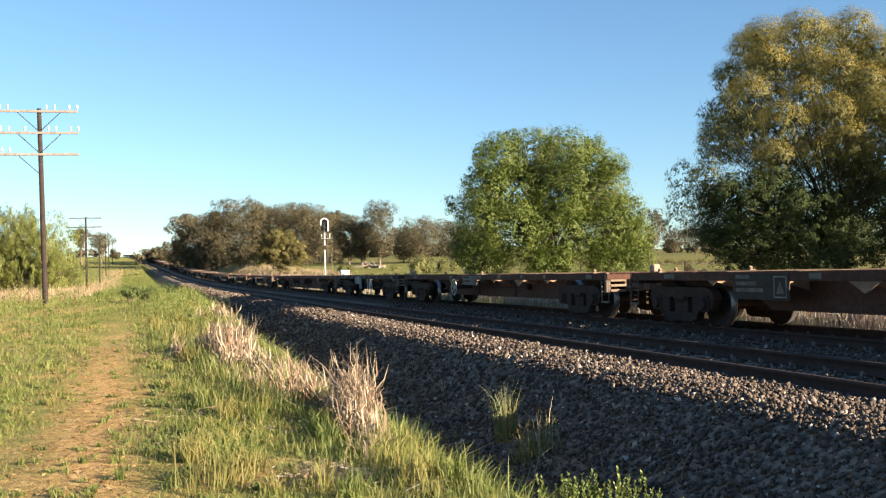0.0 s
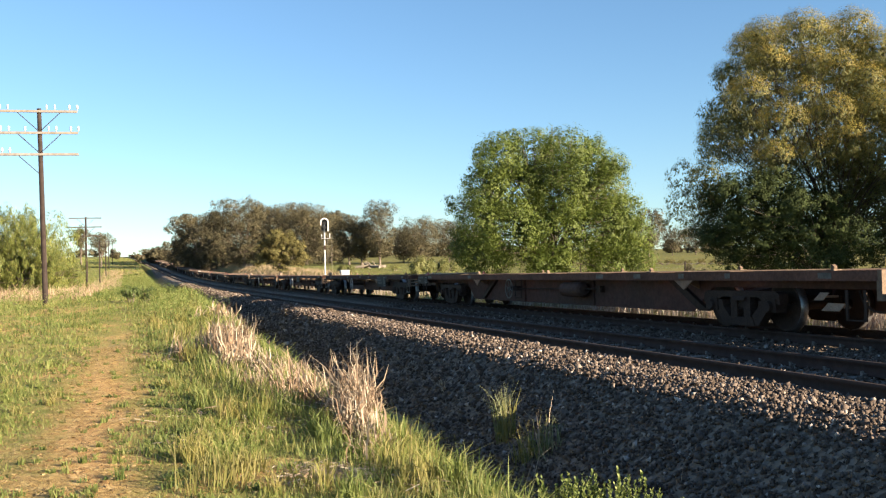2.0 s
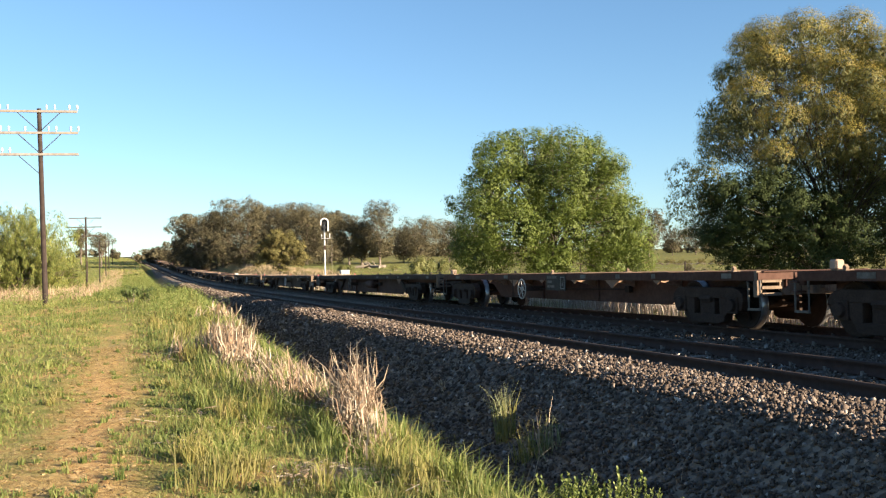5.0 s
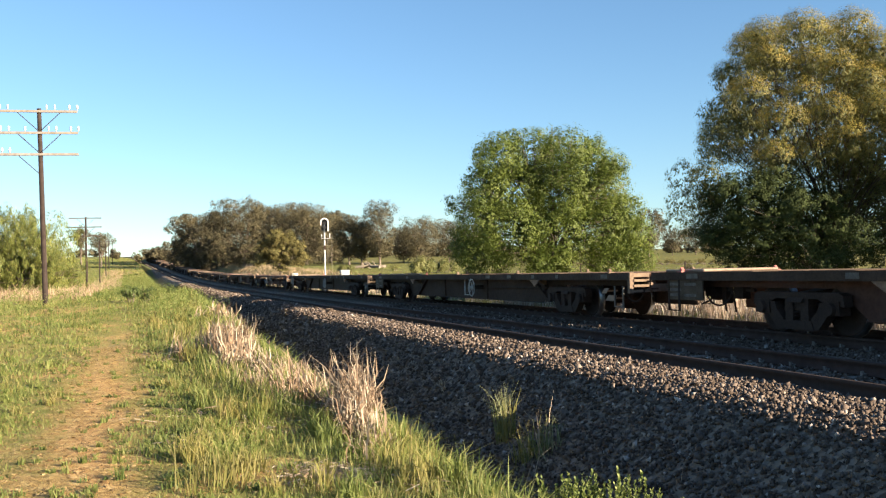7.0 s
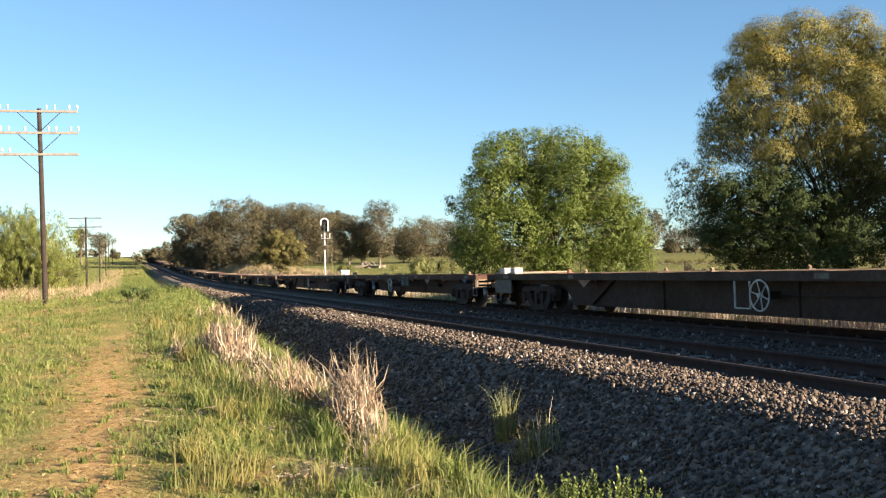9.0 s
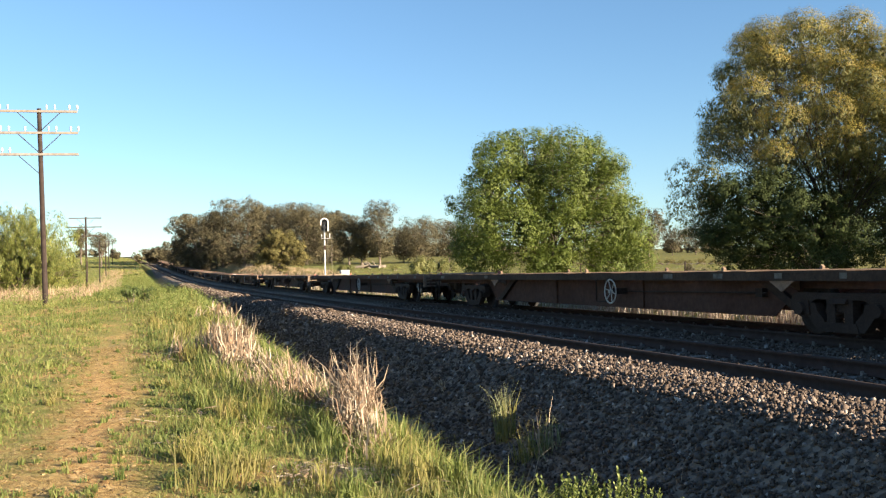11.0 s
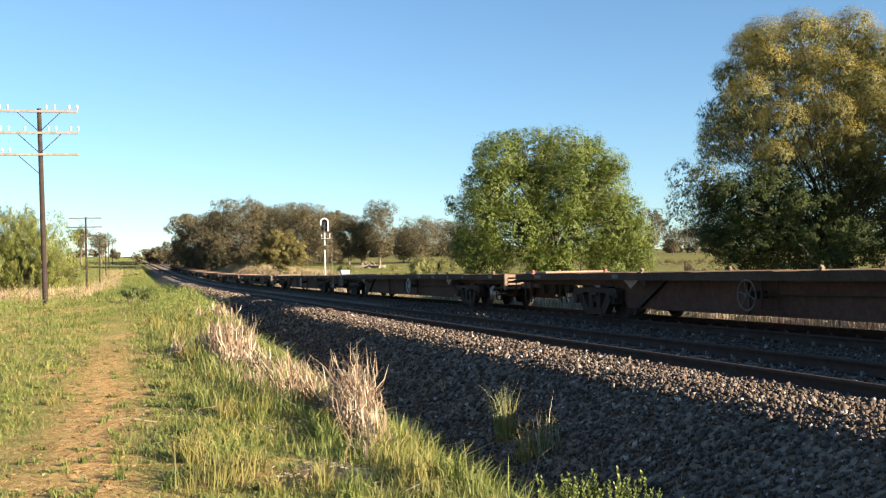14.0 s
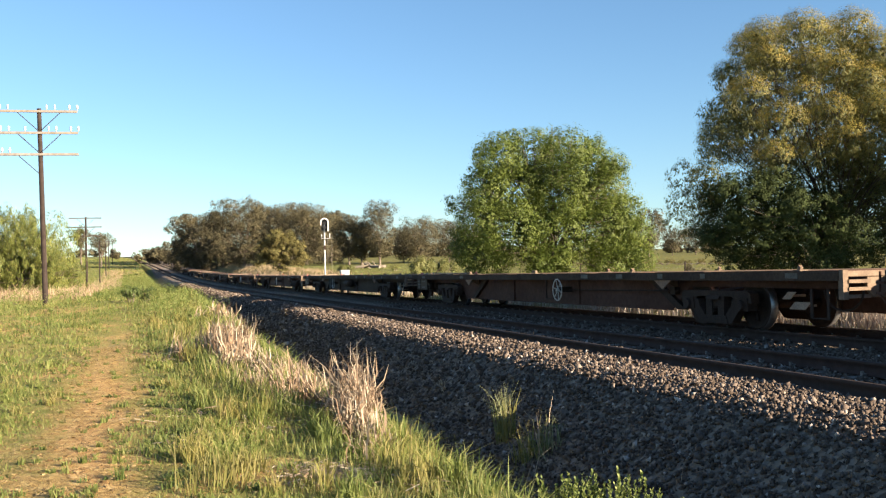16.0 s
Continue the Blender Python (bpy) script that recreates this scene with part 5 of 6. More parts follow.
def build_signal():
    at = track_point(76.3, 7.0)
    z = float(ground_z(at[0], at[1]))
    top = 4.06 - z
    s = thing("railway_signal", Matrix.Translation((at[0], at[1], z)) @ pose(0, 0, 0, 0, 0, 10), "white-hooded colour-light railway signal on a galvanised mast", "railway signal")
    part("foundation", Geo().box(-0.35, 0.35, -0.35, 0.35, -0.3, 0.12), SLEEPER, s)
    part("mast", Geo().tube([(0, 0, 0.1), (0, 0, top - 0.5)], [0.07, 0.06], 12), GALV, s, "pale galvanised mast")
    g = Geo()
    for q in (-0.17, 0.17):
        g.tube([(0.42 + q, 0.05, 0.1), (0.42 + q, 0.05, top - 1.3)], 0.016, 6)
    for k in range(int((top - 1.5) / 0.3)):
        g.tube([(0.25, 0.05, 0.3 + 0.3 * k), (0.59, 0.05, 0.3 + 0.3 * k)], 0.009, 5)
    part("ladder", g, PLATE, s)
    g = Geo()
    g.box(-0.2, 0.45, -0.25, 0.25, top - 1.60, top - 1.57)
    for x in (-0.23, 0.43):
        for y in (-0.28, 0.28):
            g.tube([(x, y, top - 1.6), (x, y, top - 1.2)], 0.012, 5)
    part("service_platform", g, GALV, s)
    r, h = 0.25, 1.0
    arch = [(r * math.cos(t), top - r + r * math.sin(t)) for t in [math.pi * k / 12 for k in range(13)]]
    board = arch + [(-r, top - h), (r, top - h)]
    part("target_board", Geo().prism(board, -0.02, 0.02), BLACK, s, "matt black target board")
    ro = r + 0.08
    rim_o = [(ro * math.cos(t), top - r + ro * math.sin(t)) for t in [math.pi * k / 12 for k in range(13)]]
    g = Geo()
    for i in range(12):
        a, b, c, d = rim_o[i], rim_o[i + 1], arch[i + 1], arch[i]
        g.prism([a, b, c, d], -0.32, 0.05)
    g.prism([(r, top - r), (ro, top - r), (ro, top - h), (r, top - h)], -0.32, 0.05)
    g.prism([(-ro, top - r), (-r, top - r), (-r, top - r - 0.25), (-ro, top - r - 0.25)], -0.32, 0.05)
    part("hood", g, WHITE, s, "white painted hood round the board")
    for k in range(2):
        part("lamp_hood", Geo().lathe([(0.11, -0.3), (0.125, -0.3), (0.125, -0.02), (0.11, -0.02)], 14, "y", (0, 0, top - 0.35 - 0.36 * k)), BLACK, s)
    part("junction_box", Geo().box(-0.09, 0.09, -0.2, -0.07, top - 2.5, top - 2.15), IRON, s, bevel=0.01)
    at = track_point(75.2, 8.4)
    z = float(ground_z(at[0], at[1]))
    c = thing("equipment_cabinet", Matrix.Translation((at[0], at[1], z)) @ pose(0, 0, 0, 0, 0, 14), "pale grey steel trackside equipment cabinet", "cabinet")
    part("plinth", Geo().box(-0.4, 0.4, -0.3, 0.3, -0.2, 0.1), SLEEPER, c)
    part("body", Geo().box(-0.34, 0.34, -0.26, 0.26, 0.1, 1.5), GALV, c, bevel=0.015)
    part("lid", Geo().prism([(-0.38, 1.5), (0.38, 1.5), (0.34, 1.57), (-0.34, 1.57)], -0.3, 0.3), GALV, c)
    part("door", Geo().box(-0.29, 0.29, -0.28, -0.26, 0.16, 1.42), GALV, c, bevel=0.006)


build_signal()


def build_fence():
    f = thing("paddock_fence", Matrix.Translation((0, 0, 0)), "sagging wire paddock fence on split timber posts", "fence")
    pts = []
    for k in range(-3, 7):
        y = 37.6 + k * 8.0
        q = track_point(y, 30.9 + 0.3 * math.sin(k))
        z = float(ground_z(q[0], q[1]))
        pts.append((q[0], q[1], z))
        g = Geo().tube([(0, 0, -0.3), (0.02, 0, 0.6), (0.03, 0.01, 1.25)], [0.075, 0.07, 0.06], 7)
        part("fence_post", g, POLE, f, at=Matrix.Translation((q[0], q[1], z)))
    for hgt in (0.35, 0.75, 1.1):
        part("wire", Geo().tube([(x, y, z + hgt) for x, y, z in pts], 0.004, 4), GALV, f)


build_fence()


def build_log(x, d, length, turn, seed):
    z = float(ground_z(x, d))
    ob = thing("fallen_log", Matrix.Translation((x, d, z)) @ pose(0, 0, 0, 0, 0, turn), "bleached fallen gum log in the paddock", "log", "pile of fallen timber")
    rng = np.random.default_rng(seed)
    part("trunk", Geo().tube([(-length / 2, 0, 0.2), (0, rng.normal() * 0.1, 0.28), (length / 2, 0, 0.25 + rng.uniform(0, 0.5))], [0.25, 0.2, 0.1], 8), PALE_BARK, ob)
    part("branch", Geo().tube([(0, 0, 0.25), (0.3, 0.3, 0.8), (0.6, 0.4, 1.1)], [0.1, 0.07, 0.02], 6), PALE_BARK, ob)


for i in range(6):
    build_log(-11.9 + i * 0.5, 140 + (i % 3), 2.2 + 0.3 * (i % 4), i * 47, 400 + i)


# ---------------------------------------------------------------- grass
GRASS = foliage("spring grass", [(0.0, (0.145, 0.195, 0.048)), (0.45, (0.22, 0.265, 0.075)), (0.8, (0.30, 0.33, 0.11)), (1.0, (0.40, 0.385, 0.165))], 0.48, 0.6)
STRAW = foliage("dry straw stalks", [(0.0, (0.33, 0.225, 0.155)), (0.5, (0.50, 0.38, 0.285)), (1.0, (0.68, 0.57, 0.45))], 0.25, 0.7)
OLDGRASS = foliage("yellowing grass", [(0.0, (0.22, 0.23, 0.058)), (0.5, (0.335, 0.30, 0.10)), (1.0, (0.46, 0.385, 0.175))], 0.45, 0.65)
LUSH = foliage("lush dark grass", [(0.0, (0.17, 0.22, 0.058)), (0.6, (0.26, 0.305, 0.088)), (1.0, (0.38, 0.405, 0.145))], 0.5, 0.6)
CHAFF = foliage("brown chaff", [(0.0, (0.12, 0.07, 0.03)), (0.5, (0.30, 0.18, 0.08)), (1.0, (0.52, 0.38, 0.2))], 0.1, 0.8)
REED = foliage("dead reed leaves", [(0.0, (0.20, 0.125, 0.082)), (0.5, (0.44, 0.325, 0.24)), (0.85, (0.62, 0.50, 0.39)), (1.0, (0.80, 0.69, 0.56))], 0.3, 0.7)
DRYTAN = foliage("dry tan grass", [(0.0, (0.25, 0.17, 0.105)), (0.5, (0.41, 0.295, 0.195)), (1.0, (0.58, 0.45, 0.32))], 0.3, 0.7)
BLEACHED = foliage("sun-bleached standing straw", [(0.0, (0.22, 0.15, 0.115)), (0.45, (0.48, 0.375, 0.31)), (0.8, (0.64, 0.53, 0.455)), (1.0, (0.80, 0.70, 0.62))], 0.3, 0.7)
SAGE = foliage("pale sage-green weed", [(0.0, (0.20, 0.22, 0.09)), (0.6, (0.30, 0.32, 0.15)), (1.0, (0.42, 0.42, 0.24))], 0.35)
SAGE_LEAF = foliage("soft yellow-green weed leaves", [(0.0, (0.14, 0.19, 0.055)), (0.6, (0.22, 0.27, 0.085)), (1.0, (0.31, 0.34, 0.13))], 0.4)
WEED = foliage("broad weed leaves", [(0.0, (0.075, 0.12, 0.03)), (0.6, (0.14, 0.18, 0.06)), (1.0, (0.22, 0.24, 0.10))], 0.3)


def blades_mesh(name, x, y, z, h, w, mat, rng, lean=0.35):
    """Bent, tapering blades: three triangles each. lean: how far the tips bow over, as a share of the height."""
    n = len(x)
    a = rng.uniform(0, 2 * math.pi, n)
    side = np.stack([np.cos(a), np.sin(a), np.zeros(n)], 1) * (w / 2)[:, None]
    b = rng.uniform(0, 2 * math.pi, n) + 0.9 * np.sin(x * 2.1 + y * 1.3)
    ln = np.clip(np.abs(rng.normal(lean, lean * 0.55, n)), 0.02, 1.3) * h
    out = np.stack([np.cos(b) * ln, np.sin(b) * ln, np.zeros(n)], 1)
    base = np.stack([x, y, z - 0.02], 1)
    mid = base + out * 0.3 + np.stack([np.zeros(n), np.zeros(n), h * 0.62], 1)
    tip = base + out + np.stack([np.zeros(n), np.zeros(n), h * np.clip(1 - (ln / h) ** 2 * 0.35, 0.35, 1)], 1)
    V = np.stack([base - side, base + side, mid - side * 0.75, mid + side * 0.75, tip], 1).reshape(-1, 3)
    F = (np.array([(0, 1, 3), (0, 3, 2), (2, 3, 4)])[None] + (np.arange(n) * 5)[:, None, None]).reshape(-1, 3)
    return indexed_mesh(name, V, F, mat)


def patchy(x, y, k=1.0):
    """Smooth pseudo-random field in 0..1 for clumps and bare spots."""
    v = (np.sin(x * 1.9 * k + 1.3 * np.sin(y * 1.1 * k)) + np.sin(y * 2.3 * k + 1.7 * np.sin(x * 0.8 * k + 2)) + np.sin((x + y) * 3.7 * k + 0.9) * 0.7
         + np.sin((x * 0.6 - y) * 5.1 * k) * 0.5)
    return np.clip(0.5 + v / 5.2, 0, 1)


def meadow(name, label, strips, mat, seed, h0, w0, lean=0.35):
    """Grass over strips (p0, p1, y0, y1, blades per square metre, size factor) beside the line."""
    rng = np.random.default_rng(seed)
    X, Y, Hh, W = [], [], [], []
    for p0, p1, y0, y1, dens, k in strips:
        n = int((p1 - p0) * (y1 - y0) * NRM * dens)
        # gather blades into tufts
        nt = max(1, n // 9)
        tp, ty = rng.uniform(p0, p1, nt), rng.uniform(y0, y1, nt)
        i = rng.integers(0, nt, n)
        p = tp[i] + rng.normal(size=n) * 0.05 * k
        y = ty[i] + rng.normal(size=n) * 0.05 * k
        x = line_x(y) + p / NRM
        yy = y + p * M / NRM
        c = patchy(x, yy)
        fine = patchy(x + 7, yy - 3, 2.2)
        rut = np.abs(p + 8.2 + 0.10 * np.sin(yy * 0.9)) / (0.50 + 0.62 * (fine - 0.5)) + np.clip(yy - 15, 0, 9) / 9
        lush = np.clip((p + 8.3) / 2.4, 0.0, 1.0) * np.clip((-p - 4.2) / 0.5, 0.3, 1)
        prob = np.clip(0.13 + 0.5 * fine**2 + (rut - 0.75) * 1.0, 0.10, 1) * (0.35 + 0.65 * c)
        hh = h0 * k**0.36 * (0.35 + 0.5 * c + 0.9 * lush * fine) * rng.lognormal(0, 0.3, n)
        hh = hh * np.clip(rut * 0.6, 0.35, 1)
        ok = rng.uniform(size=n) < prob
        X.append(x[ok]), Y.append(yy[ok]), Hh.append(hh[ok]), W.append((w0 * k * rng.uniform(0.6, 1.4, n))[ok])
    X, Y, Hh, W = map(np.concatenate, (X, Y, Hh, W))
    ob = new(name, blades_mesh(name, X, Y, ground_z(X, Y), Hh, W, mat, rng, lean))
    return tagged(ob, label, "grass", kind="stuff")


meadow("grass", "fresh green spring grass on the verge", [
    (-13, -4.6, -5, 5, 130, 1.3), (-9.3, -4.6, 5.0, 9, 2100, 0.66), (-10.5, -4.6, 9, 15, 1000, 0.95), (-12.5, -4.5, 15, 30, 300, 1.7), (-17, -4.5, 30, 37, 100, 2.5), (-10.5, -4.5, 37, 60, 100, 2.7), (-34, -18, 62, 90, 24, 3.2),
    (-18, -4.7, 60, 110, 40, 3.6), (-17, -4.6, 110, 170, 16, 5.5), (-22, -4.8, 170, 330, 5, 10), (-4.75, -4.3, 5, 30, 160, 1.2)], GRASS, 51, 0.115, 0.0095, lean=0.62)
meadow("yellow_grass", "yellowing tall grass between the green", [
    (-13, -4.6, -5, 5, 25, 1.3), (-9.3, -4.6, 5.0, 9, 320, 0.7), (-10.5, -4.6, 9, 16, 150, 1.0), (-12.5, -4.6, 16, 32, 80, 1.6), (-20, -4.6, 32, 60, 45, 2.6), (-18, -4.6, 60, 150, 13, 4.8), (-22, -4.8, 150, 330, 2.6, 10), (-30, -16, 30, 60, 14, 2.8)], OLDGRASS, 52, 0.125, 0.0075, lean=0.6)


def line_grass(name, label, strips, mat, seed, w0, lean=0.25):
    """Standing grass along the line (p0, p1, y0, y1, blades per square metre, height)."""
    rng = np.random.default_rng(seed)
    X, Y, Hh = [], [], []
    for p0, p1, y0, y1, dens, h in strips:
        n = int((p1 - p0) * (y1 - y0) * NRM * dens)
        p, y = rng.uniform(p0, p1, n), rng.uniform(y0, y1, n)
        x, yy = line_x(y) + p / NRM, y + p * M / NRM
        ok = rng.uniform(size=n) < 0.05 + 1.1 * patchy(x, yy, 1.4)
        X.append(x[ok]), Y.append(yy[ok]), Hh.append((h * rng.lognormal(-0.1, 0.28, n))[ok])
    X, Y, Hh = map(np.concatenate, (X, Y, Hh))
    ob = new(name, blades_mesh(name, X, Y, ground_z(X, Y), Hh, w0 * rng.uniform(0.6, 1.4, len(X)), mat, rng, lean))
    return tagged(ob, label, "grass", kind="stuff")


line_grass("dry_grass", "tall bleached dry grass beyond the far track", [(-15, -9.6, 38, 75, 60, 0.42), (-26, -14, 37, 56, 60, 0.42), (-13.5, -9.2, 58, 120, 30, 0.5), (-13, -9.5, 120, 190, 12, 0.5), (7.5, 15, 100, 240, 18, 0.42)], DRYTAN, 61, 0.024)
line_grass("bleached_grass", "sun-bleached dead grass standing beyond the far track", [(6.9, 9.2, 8, 22, 230, 0.78), (6.9, 9.2, 22, 40, 120, 0.76), (7.2, 11, 40, 110, 34, 0.7)], BLEACHED, 63, 0.018, 0.45)
line_grass("straw_undergrowth", "brown broken growth among the dead grass", [(7.0, 9.2, 8, 40, 14, 0.36), (7.2, 10, 40, 90, 6, 0.4)], DRYTAN, 64, 0.02, 0.6)
line_grass("paddock_grass", "rough green paddock grass beyond the line", [(9.5, 24, 12, 60, 9, 0.22), (13, 30, 60, 170, 5, 0.14), (24, 62, 60, 165, 3, 0.14)], GRASS, 62, 0.035)


def reed_clump(x, y, n, tall, wide, deep, seed, lean=0.0, fallen=0.3):
    """A tangled tussock of dead reed leaves: some stand, some have snapped and hang, some (fallen) lie across the others."""
    rng = np.random.default_rng(seed)
    m = 16
    bunch = rng.integers(0, m, n)
    bx, by = rng.normal(size=m) * wide, rng.normal(size=m) * deep
    X, Y = x + bx[bunch] + rng.normal(size=n) * 0.055, y + by[bunch] + rng.normal(size=n) * 0.055
    z = ground_z(X, Y)
    h = tall * rng.uniform(0.6, 1.0, m)[bunch] * rng.uniform(0.4, 1.05, n)
    way = rng.uniform(0, 2 * math.pi, m)[bunch] + rng.normal(0, 0.8, n)
    lay = rng.uniform(size=n) < fallen
    tilt = np.where(lay, rng.uniform(0.7, 1.25, n), np.abs(rng.normal(0.0, 0.2, n)))
    kink = np.where(rng.uniform(size=n) < 0.72, rng.uniform(0.3, 0.85, n), 2.0)
    after = rng.uniform(0.7, 2.3, n)                # how far a snapped leaf turns down
    turn = rng.normal(0, 0.7, n)
    w = rng.uniform(0.007, 0.021, n) * max(1.0, y / 11.0) * np.where(rng.uniform(size=n) < 0.15, 1.6, 1.0)
    sd = rng.uniform(0, 2 * math.pi, n)
    side = np.stack([np.cos(sd), np.sin(sd), 0 * sd], 1)
    c = np.stack([X, Y, z - 0.03], 1)
    V, last = [], 0.0
    steps = (0.0, 0.22, 0.42, 0.6, 0.78, 1.0)
    for k, u in enumerate(steps):
        bent = u > kink
        ang = tilt * (0.5 + u) + np.where(bent, after, 0) + rng.normal(0, 0.34, n) * (u > 0.1)
        dirn = way + np.where(bent, turn, 0) + rng.normal(0, 0.8, n)
        step = (u - last) * h
        c = c + np.stack([np.sin(ang) * np.cos(dirn) * step + lean * 0.4 * step, np.sin(ang) * np.sin(dirn) * step, np.cos(ang) * step], 1)
        c[:, 2] = np.maximum(c[:, 2], z - 0.03 + 0.03 * k)
        wk = (w * (1.0, 1.0, 0.95, 0.8, 0.55, 0.1)[k])[:, None]
        V += [c - side * wk / 2, c + side * wk / 2]
        last = u
    V = np.stack(V, 1).reshape(-1, 3)
    F = (np.array([(2 * k, 2 * k + 1, 2 * k + 3, 2 * k + 2) for k in range(5)])[None] + (np.arange(n) * 12)[:, None, None]).reshape(-1, 4)
    ob = new("dry_reed_clump", indexed_mesh("dry_reed_clump", V, F, REED))
    return tagged(ob, "dense tangled clump of dead straw-coloured reeds by the ditch", "reeds", "reed clumps along the ditch", "stuff")


def straw_litter(x, y, n, spread, seed):
    """Fallen stalks lying flat in the grass."""
    rng = np.random.default_rng(seed)
    X, Y = x + rng.normal(size=n) * spread, y + rng.normal(size=n) * spread
    a = rng.uniform(0, math.pi, n)
    d = np.stack([np.cos(a), np.sin(a), rng.normal(0, 0.12, n)], 1) * rng.uniform(0.02, 0.075, n)[:, None]
    s = np.stack([-np.sin(a), np.cos(a), rng.normal(0, 0.4, n)], 1) * rng.uniform(0.002, 0.006, n)[:, None]
    c = np.stack([X, Y, ground_z(X, Y) + rng.uniform(0.01, 0.05, n)], 1)
    ob = new("straw_litter", quads_mesh("straw_litter", np.stack([c - d - s, c + d - s, c + d + s, c - d + s], 1), STRAW))
    return tagged(ob, "flattened dead straw lying in the grass", "straw", kind="stuff")


for i, (x, y, n, sp) in enumerate([(-0.95, 7.2, 260, 0.22), (-1.9, 11.0, 200, 0.25), (-4.3, 16.3, 240, 0.35), (-0.1, 6.9, 120, 0.22), (-4.6, 17.5, 200, 0.4), (-2.1, 8.6, 120, 0.3), (-2.7, 10.2, 110, 0.3), (-0.75, 7.05, 330, 0.2), (-2.85, 12.3, 150, 0.25), (-1.75, 9.7, 170, 0.22), (-4.6, 15.6, 160, 0.3)]):
    straw_litter(x, y, n, sp, 560 + i)


def path_litter():
    """Chaff, dry leaves and crumbs of earth on the worn track."""
    rng = np.random.default_rng(575)
    n = 11000
    p, y = -8.2 + rng.normal(size=n) * 0.6, rng.uniform(4.5, 20, n)
    X, Y = line_x(y) + p / NRM, y + p * M / NRM
    a = rng.uniform(0, math.pi, n)
    d = np.stack([np.cos(a), np.sin(a), rng.normal(0, 0.2, n)], 1) * rng.uniform(0.004, 0.024, n)[:, None]
    s = np.stack([-np.sin(a), np.cos(a), rng.normal(0, 0.4, n)], 1) * rng.uniform(0.002, 0.006, n)[:, None]
    c = np.stack([X, Y, ground_z(X, Y) + rng.uniform(0.004, 0.015, n)], 1)
    ob = new("path_litter", quads_mesh("path_litter", np.stack([c - d - s, c + d - s, c + d + s, c - d + s], 1), CHAFF))
    return tagged(ob, "brown chaff and dry leaf crumbs on the dirt track", "litter", kind="stuff")


path_litter()


def tussocks(name, label, mat, spots, seed, width):
    """Tufts (p, y, blades, height) that stand out of the turf."""
    rng = np.random.default_rng(seed)
    X, Y, Hh, W = [], [], [], []
    for p, y, n, h in spots:
        r = h * 0.45 * np.sqrt(rng.uniform(0, 1, n))
        a = rng.uniform(0, 2 * math.pi, n)
        x0, y0 = line_x(y) + p / NRM, y + p * M / NRM
        X.append(x0 + r * np.cos(a)), Y.append(y0 + r * np.sin(a))
        Hh.append(h * rng.uniform(0.45, 1.1, n)), W.append(width * rng.uniform(0.6, 1.4, n) * (1 + y / 30))
    X, Y, Hh, W = map(np.concatenate, (X, Y, Hh, W))
    ob = new(name, blades_mesh(name, X, Y, ground_z(X, Y), Hh, W, mat, rng, 0.55))
    return tagged(ob, label, "grass", kind="stuff")


def spots(seed, count, p0, p1, y0, y1, n, h):
    rng = np.random.default_rng(seed)
    out = []
    for _ in range(count):
        y = y0 + (y1 - y0) * rng.uniform() ** 1.5
        out.append((rng.uniform(p0, p1), y, int(n * rng.uniform(0.6, 1.4)), h * rng.uniform(0.6, 1.4)))
    return out


tussocks("green_tussocks", "lush dark-green grass tussocks on the verge", LUSH, spots(701, 75, -7.4, -4.7, 5.0, 34, 95, 0.23) + spots(702, 70, -12, -8.6, 6, 34, 70, 0.11), 711, 0.008)
tussocks("pale_tussocks", "tall yellow-green grass tufts on the verge", OLDGRASS, spots(703, 120, -7.4, -4.6, 5.0, 30, 70, 0.27) + spots(704, 40, -12, -8.6, 7, 34, 50, 0.12), 712, 0.007)
tussocks("path_tufts", "small trodden grass tufts on the dirt track", GRASS, spots(721, 330, -9.6, -7.2, 5.0, 22, 22, 0.07) + spots(722, 60, -8.4, -7.2, 5.0, 16, 30, 0.10), 723, 0.008)
tussocks("path_weeds", "flat dark-green weeds along the dirt track", WEED, spots(724, 70, -7.6, -6.9, 5.0, 18, 26, 0.085) + spots(725, 50, -9.6, -7.6, 5.0, 16, 16, 0.06), 726, 0.011)
tussocks("ditch_grass", "bright grass overhanging the ditch edge", GRASS, spots(705, 150, -5.7, -4.75, 7.6, 45, 80, 0.31), 713, 0.009)
tussocks("bank_clumps", "rough green clumps along the far verge", GRASS, [(p, y + 25 * (q - 60) / 60, int(q), h) for p, y, q, h in spots(706, 230, -10, -4.8, 44, 170, 60, 0.36)], 714, 0.02)


def bank_scrub(name, label, mat, count, seed):
    """Low rounded growth that makes the bank beside the line rough."""
    rng = np.random.default_rng(seed)
    blobs = []
    for _ in range(count):
        y = 26 + 130 * rng.uniform() ** 1.4
        p = -5.7 - 6.5 * rng.uniform() ** 1.3
        x, yy = line_x(y) + p / NRM, y + p * M / NRM
        r = rng.uniform(0.2, 0.42) * (1 + y / 150)
        blobs.append((x, yy, float(ground_z(x, yy)) + r * 0.25, r))
    me, _ = crown_mesh(name, blobs, 30000, 0.08, 0.017, mat, seed, -1.2, 0.11, 8, out=0.6, loose=0.5, shape=(1, 1, 1.2), cap=-0.1)
    return tagged(new(name, me), label, "scrub", kind="stuff")


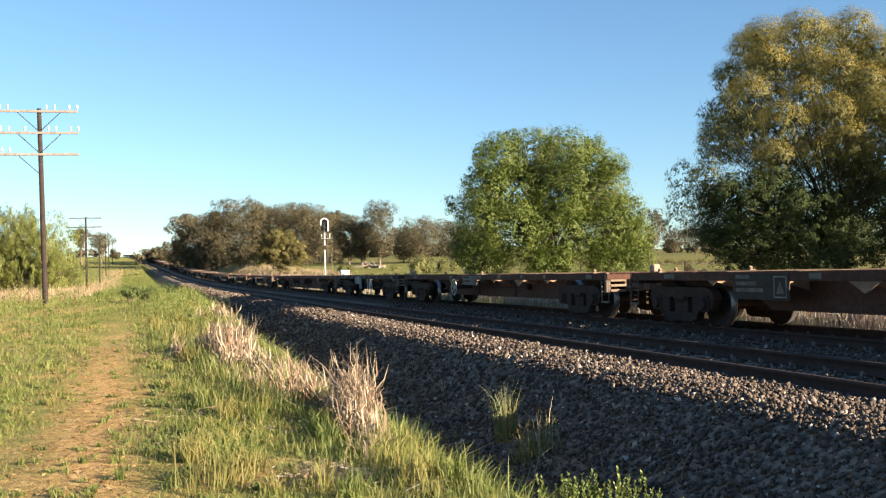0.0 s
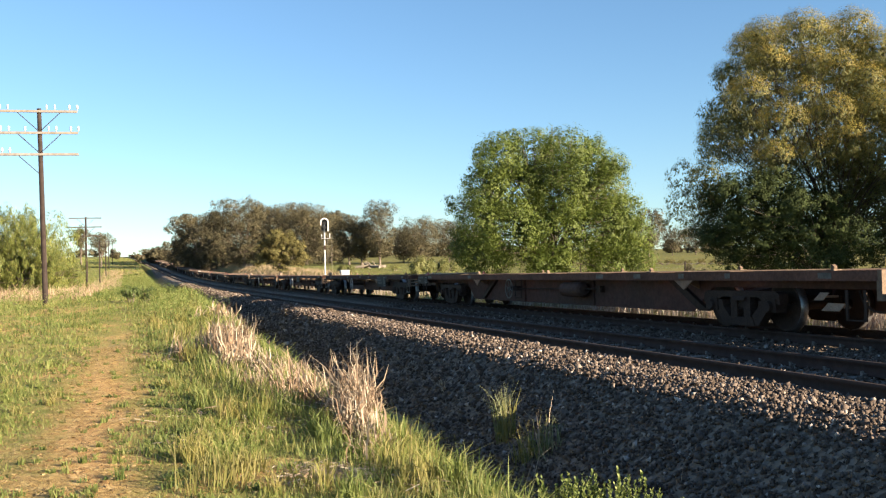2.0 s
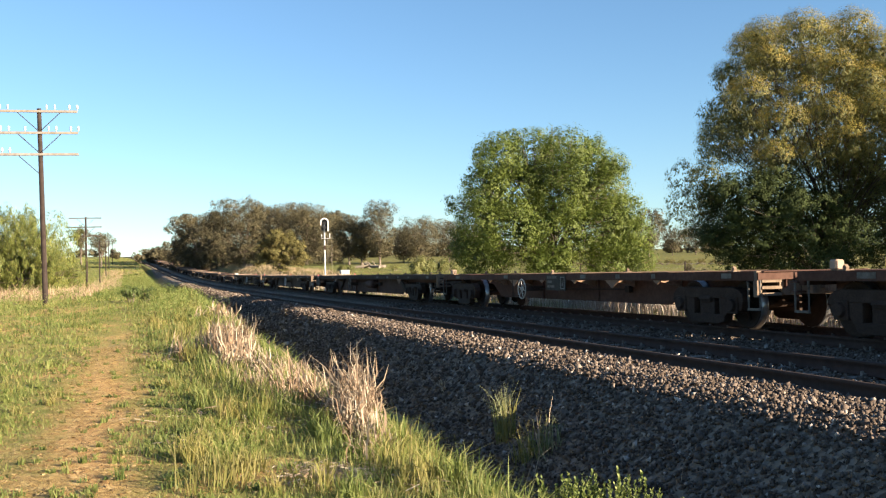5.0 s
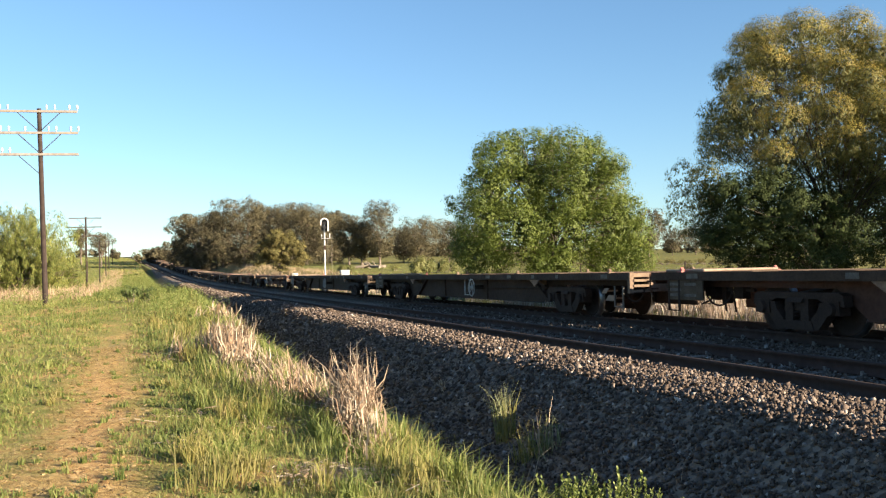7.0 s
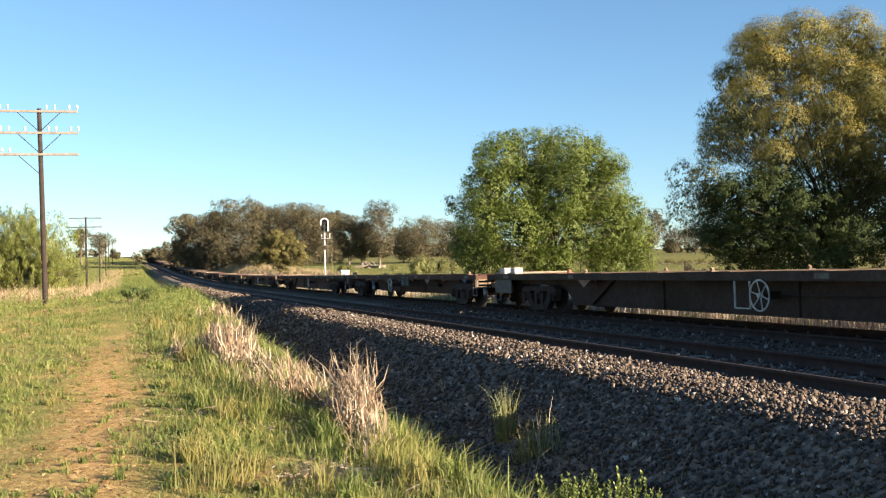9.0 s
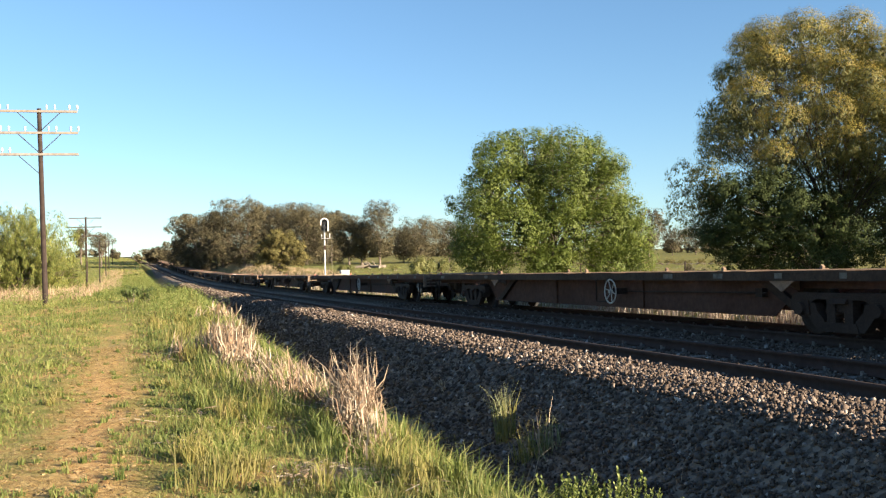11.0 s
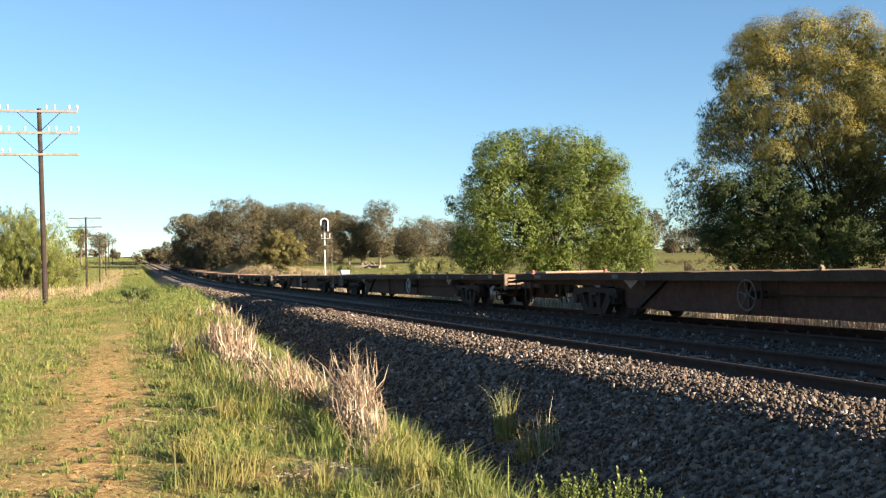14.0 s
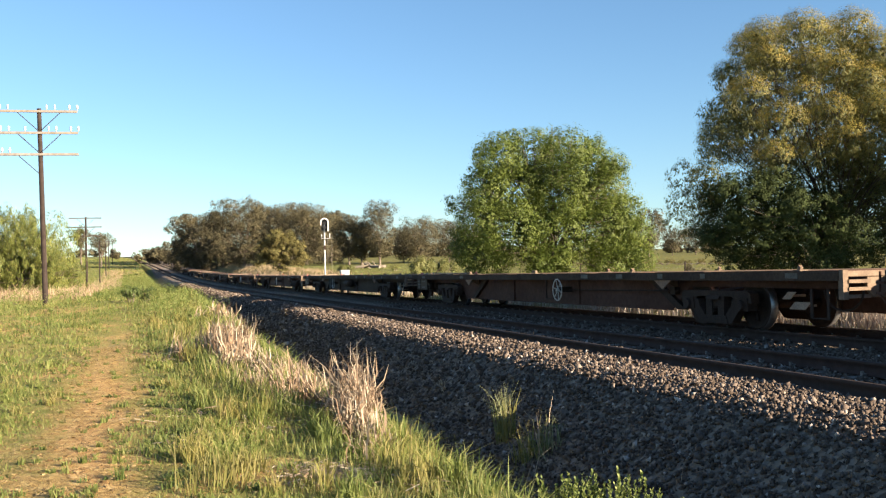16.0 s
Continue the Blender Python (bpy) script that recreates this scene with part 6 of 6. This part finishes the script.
build_shrub(-9.95, 30.6, 0.62, 0.5, WEED, "dark green weedy clump on the verge by the pole", 380, "")
build_shrub(-9.65, 31.2, 0.5, 0.45, WEED, "dark green weedy clump on the verge by the pole", 381, "")
bank_scrub("bank_scrub", "rough rounded green growth on the railway bank", LUSH, 190, 741)
bank_scrub("bank_herbage", "yellow-green rough herbage on the railway bank", GRASS, 110, 742)
for i, (x, y, n, tall, wide, deep, lean, fallen) in enumerate([(-3.75, 16.0, 1150, 0.90, 0.22, 0.4, 0.1, 0.1), (-3.3, 15.4, 700, 0.75, 0.15, 0.35, 0.0, 0.25), (-2.7, 14.2, 260, 0.55, 0.16, 0.5, -0.2, 0.35), (-2.1, 12.3, 560, 0.66, 0.17, 0.5, -0.4, 0.5),
                                                              (-1.65, 11.3, 560, 0.7, 0.16, 0.3, -0.3, 0.42), (-0.95, 10.2, 760, 1.02, 0.075, 0.2, -0.1, 0.06), (-0.8, 9.3, 420, 0.78, 0.08, 0.3, -0.25, 0.2), (-0.6, 8.4, 130, 0.5, 0.10, 0.25, -0.2, 0.35),
                                                              (-1.2, 10.7, 120, 0.6, 0.12, 0.2, 0.0, 0.5), (-5.5, 24.0, 220, 0.7, 0.4, 0.4, 0.1, 0.2)]):
    reed_clump(x, y, n, tall, wide, deep, 500 + i, lean, fallen)
tussocks("reed_grass", "long green grass growing among the dead reeds", GRASS, [(-6.3 + 0.5 * math.sin(3 * i), 12.0 + 0.42 * i, 50, 0.42 + 0.1 * math.sin(5 * i)) for i in range(17)], 731, 0.007)


def leafy_weed(x, y, tall, seed):
    """A bushy weed: upright spires, each set all round with small blunt leaves."""
    rng = np.random.default_rng(seed)
    w = thing("weed", Matrix.Translation((x, y, float(ground_z(x, y, False)))), "leafy pale-green weed with upright spires at the ditch's edge", "weed", "weeds on the ballast bank")
    leaf = []
    for _ in range(11):
        a, q, r = rng.uniform(0, 2 * math.pi), tall * rng.uniform(0.6, 1.1), tall * rng.uniform(0.05, 0.35)
        base, top = Vector((0.3 * r * math.cos(a), 0.3 * r * math.sin(a), -0.04)), Vector((r * math.cos(a), r * math.sin(a), q))
        part("stem", Geo().tube([base, base.lerp(top, 0.5) + Vector((0, 0, 0.02)), top], [0.005, 0.004, 0.002], 4), WEED, w)
        for k in range(76):
            u = rng.uniform(0.15, 1.02)
            c = base.lerp(top, u)
            t = k * 2.4 + rng.normal() * 0.3
            d = Vector((math.cos(t), math.sin(t), 0.7 + 1.2 * u * u)).normalized()
            side = Vector((-math.sin(t), math.cos(t), 0)) * 0.010
            ln = rng.uniform(0.035, 0.06) * (1.25 - 0.6 * u)
            leaf += [c, c + d * ln * 0.6 + side, c + d * ln, c + d * ln * 0.6 - side]
    part("leaves", quads_mesh("leaves", np.array([tuple(v) for v in leaf]), SAGE_LEAF), None, w)


def stalk_weed(x, y, n, tall, spread, mat, label, seed, lean=0.28):
    rng = np.random.default_rng(seed)
    r, a = spread * np.sqrt(rng.uniform(0, 1, n)), rng.uniform(0, 2 * math.pi, n)
    X, Y = x + r * np.cos(a), y + r * np.sin(a)
    ob = new("weed", blades_mesh("weed", X, Y, ground_z(X, Y, False), tall * rng.uniform(0.4, 1.1, n), rng.uniform(0.005, 0.012, n), mat, rng, lean))
    return tagged(ob, label, "weed", "weeds on the ballast bank", "stuff")


stalk_weed(0.74, 12.55, 85, 0.78, 0.10, SAGE, "upright pale sage-green weed on the ballast slope", 601, 0.22)
stalk_weed(0.82, 12.45, 30, 0.66, 0.10, OLDGRASS, "yellowing stalks beside the pale weed on the ballast", 606, 0.25)
stalk_weed(1.16, 11.4, 9, 0.8, 0.10, STRAW, "straggly dry stalks on the ballast slope", 602, 0.3)
stalk_weed(1.0, 11.5, 90, 0.50, 0.2, OLDGRASS, "yellow sprawling weed on the ballast slope", 603, 0.5)
stalk_weed(1.15, 11.4, 80, 0.48, 0.24, SAGE, "low sage-green weed on the ballast slope", 607, 0.55)
stalk_weed(-0.04, 16.0, 9, 0.34, 0.05, STRAW, "dead dry weed stalk on the ballast", 604, 0.6)
stalk_weed(0.20, 8.15, 45, 0.36, 0.16, OLDGRASS, "half-dry tall stalks at the foot of the ballast", 608, 0.3)
stalk_weed(0.33, 7.85, 60, 0.34, 0.13, STRAW, "dead tall stalks at the foot of the ballast", 609, 0.35)
stalk_weed(0.28, 8.0, 120, 0.24, 0.25, GRASS, "green grass tuft at the foot of the ballast", 621, 0.5)
stalk_weed(0.95, 10.6, 6, 0.55, 0.12, STRAW, "lone dry stalks at the foot of the ballast", 605, 0.45)
stalk_weed(2.2, 9.0, 3, 0.22, 0.05, STRAW, "single dead stalk on the ballast slope", 611, 0.3)
for i in range(17):
    leafy_weed(0.80 + 0.048 * i, 7.25 + 0.3 * (i * 7 % 4) / 2, 0.62 + 0.05 * (i * 5 % 4), 630 + i)


# ---------------------------------------------------------------- movement
def motions():
    times = [i * 0.5 for i in range(33)]
    turns = [i / FPS for i in range(int(16 * FPS) + 1)]
    for w, s, L in WAGONS:
        walk(w, [(t, wagon_pose(s - V_TRAIN * t, L)) for t in times])
    for w, s, L in WAGONS:
        for b in w.children:
            for wheels in b.children:
                if wheels.name.split(".")[0] == "wheelset":
                    at = wheels.matrix_basis.translation.copy()
                    walk(wheels, [(t, Matrix.Translation(at) @ Matrix.Rotation(V_TRAIN * t / R_WHEEL, 4, "Y")) for t in turns])


motions()
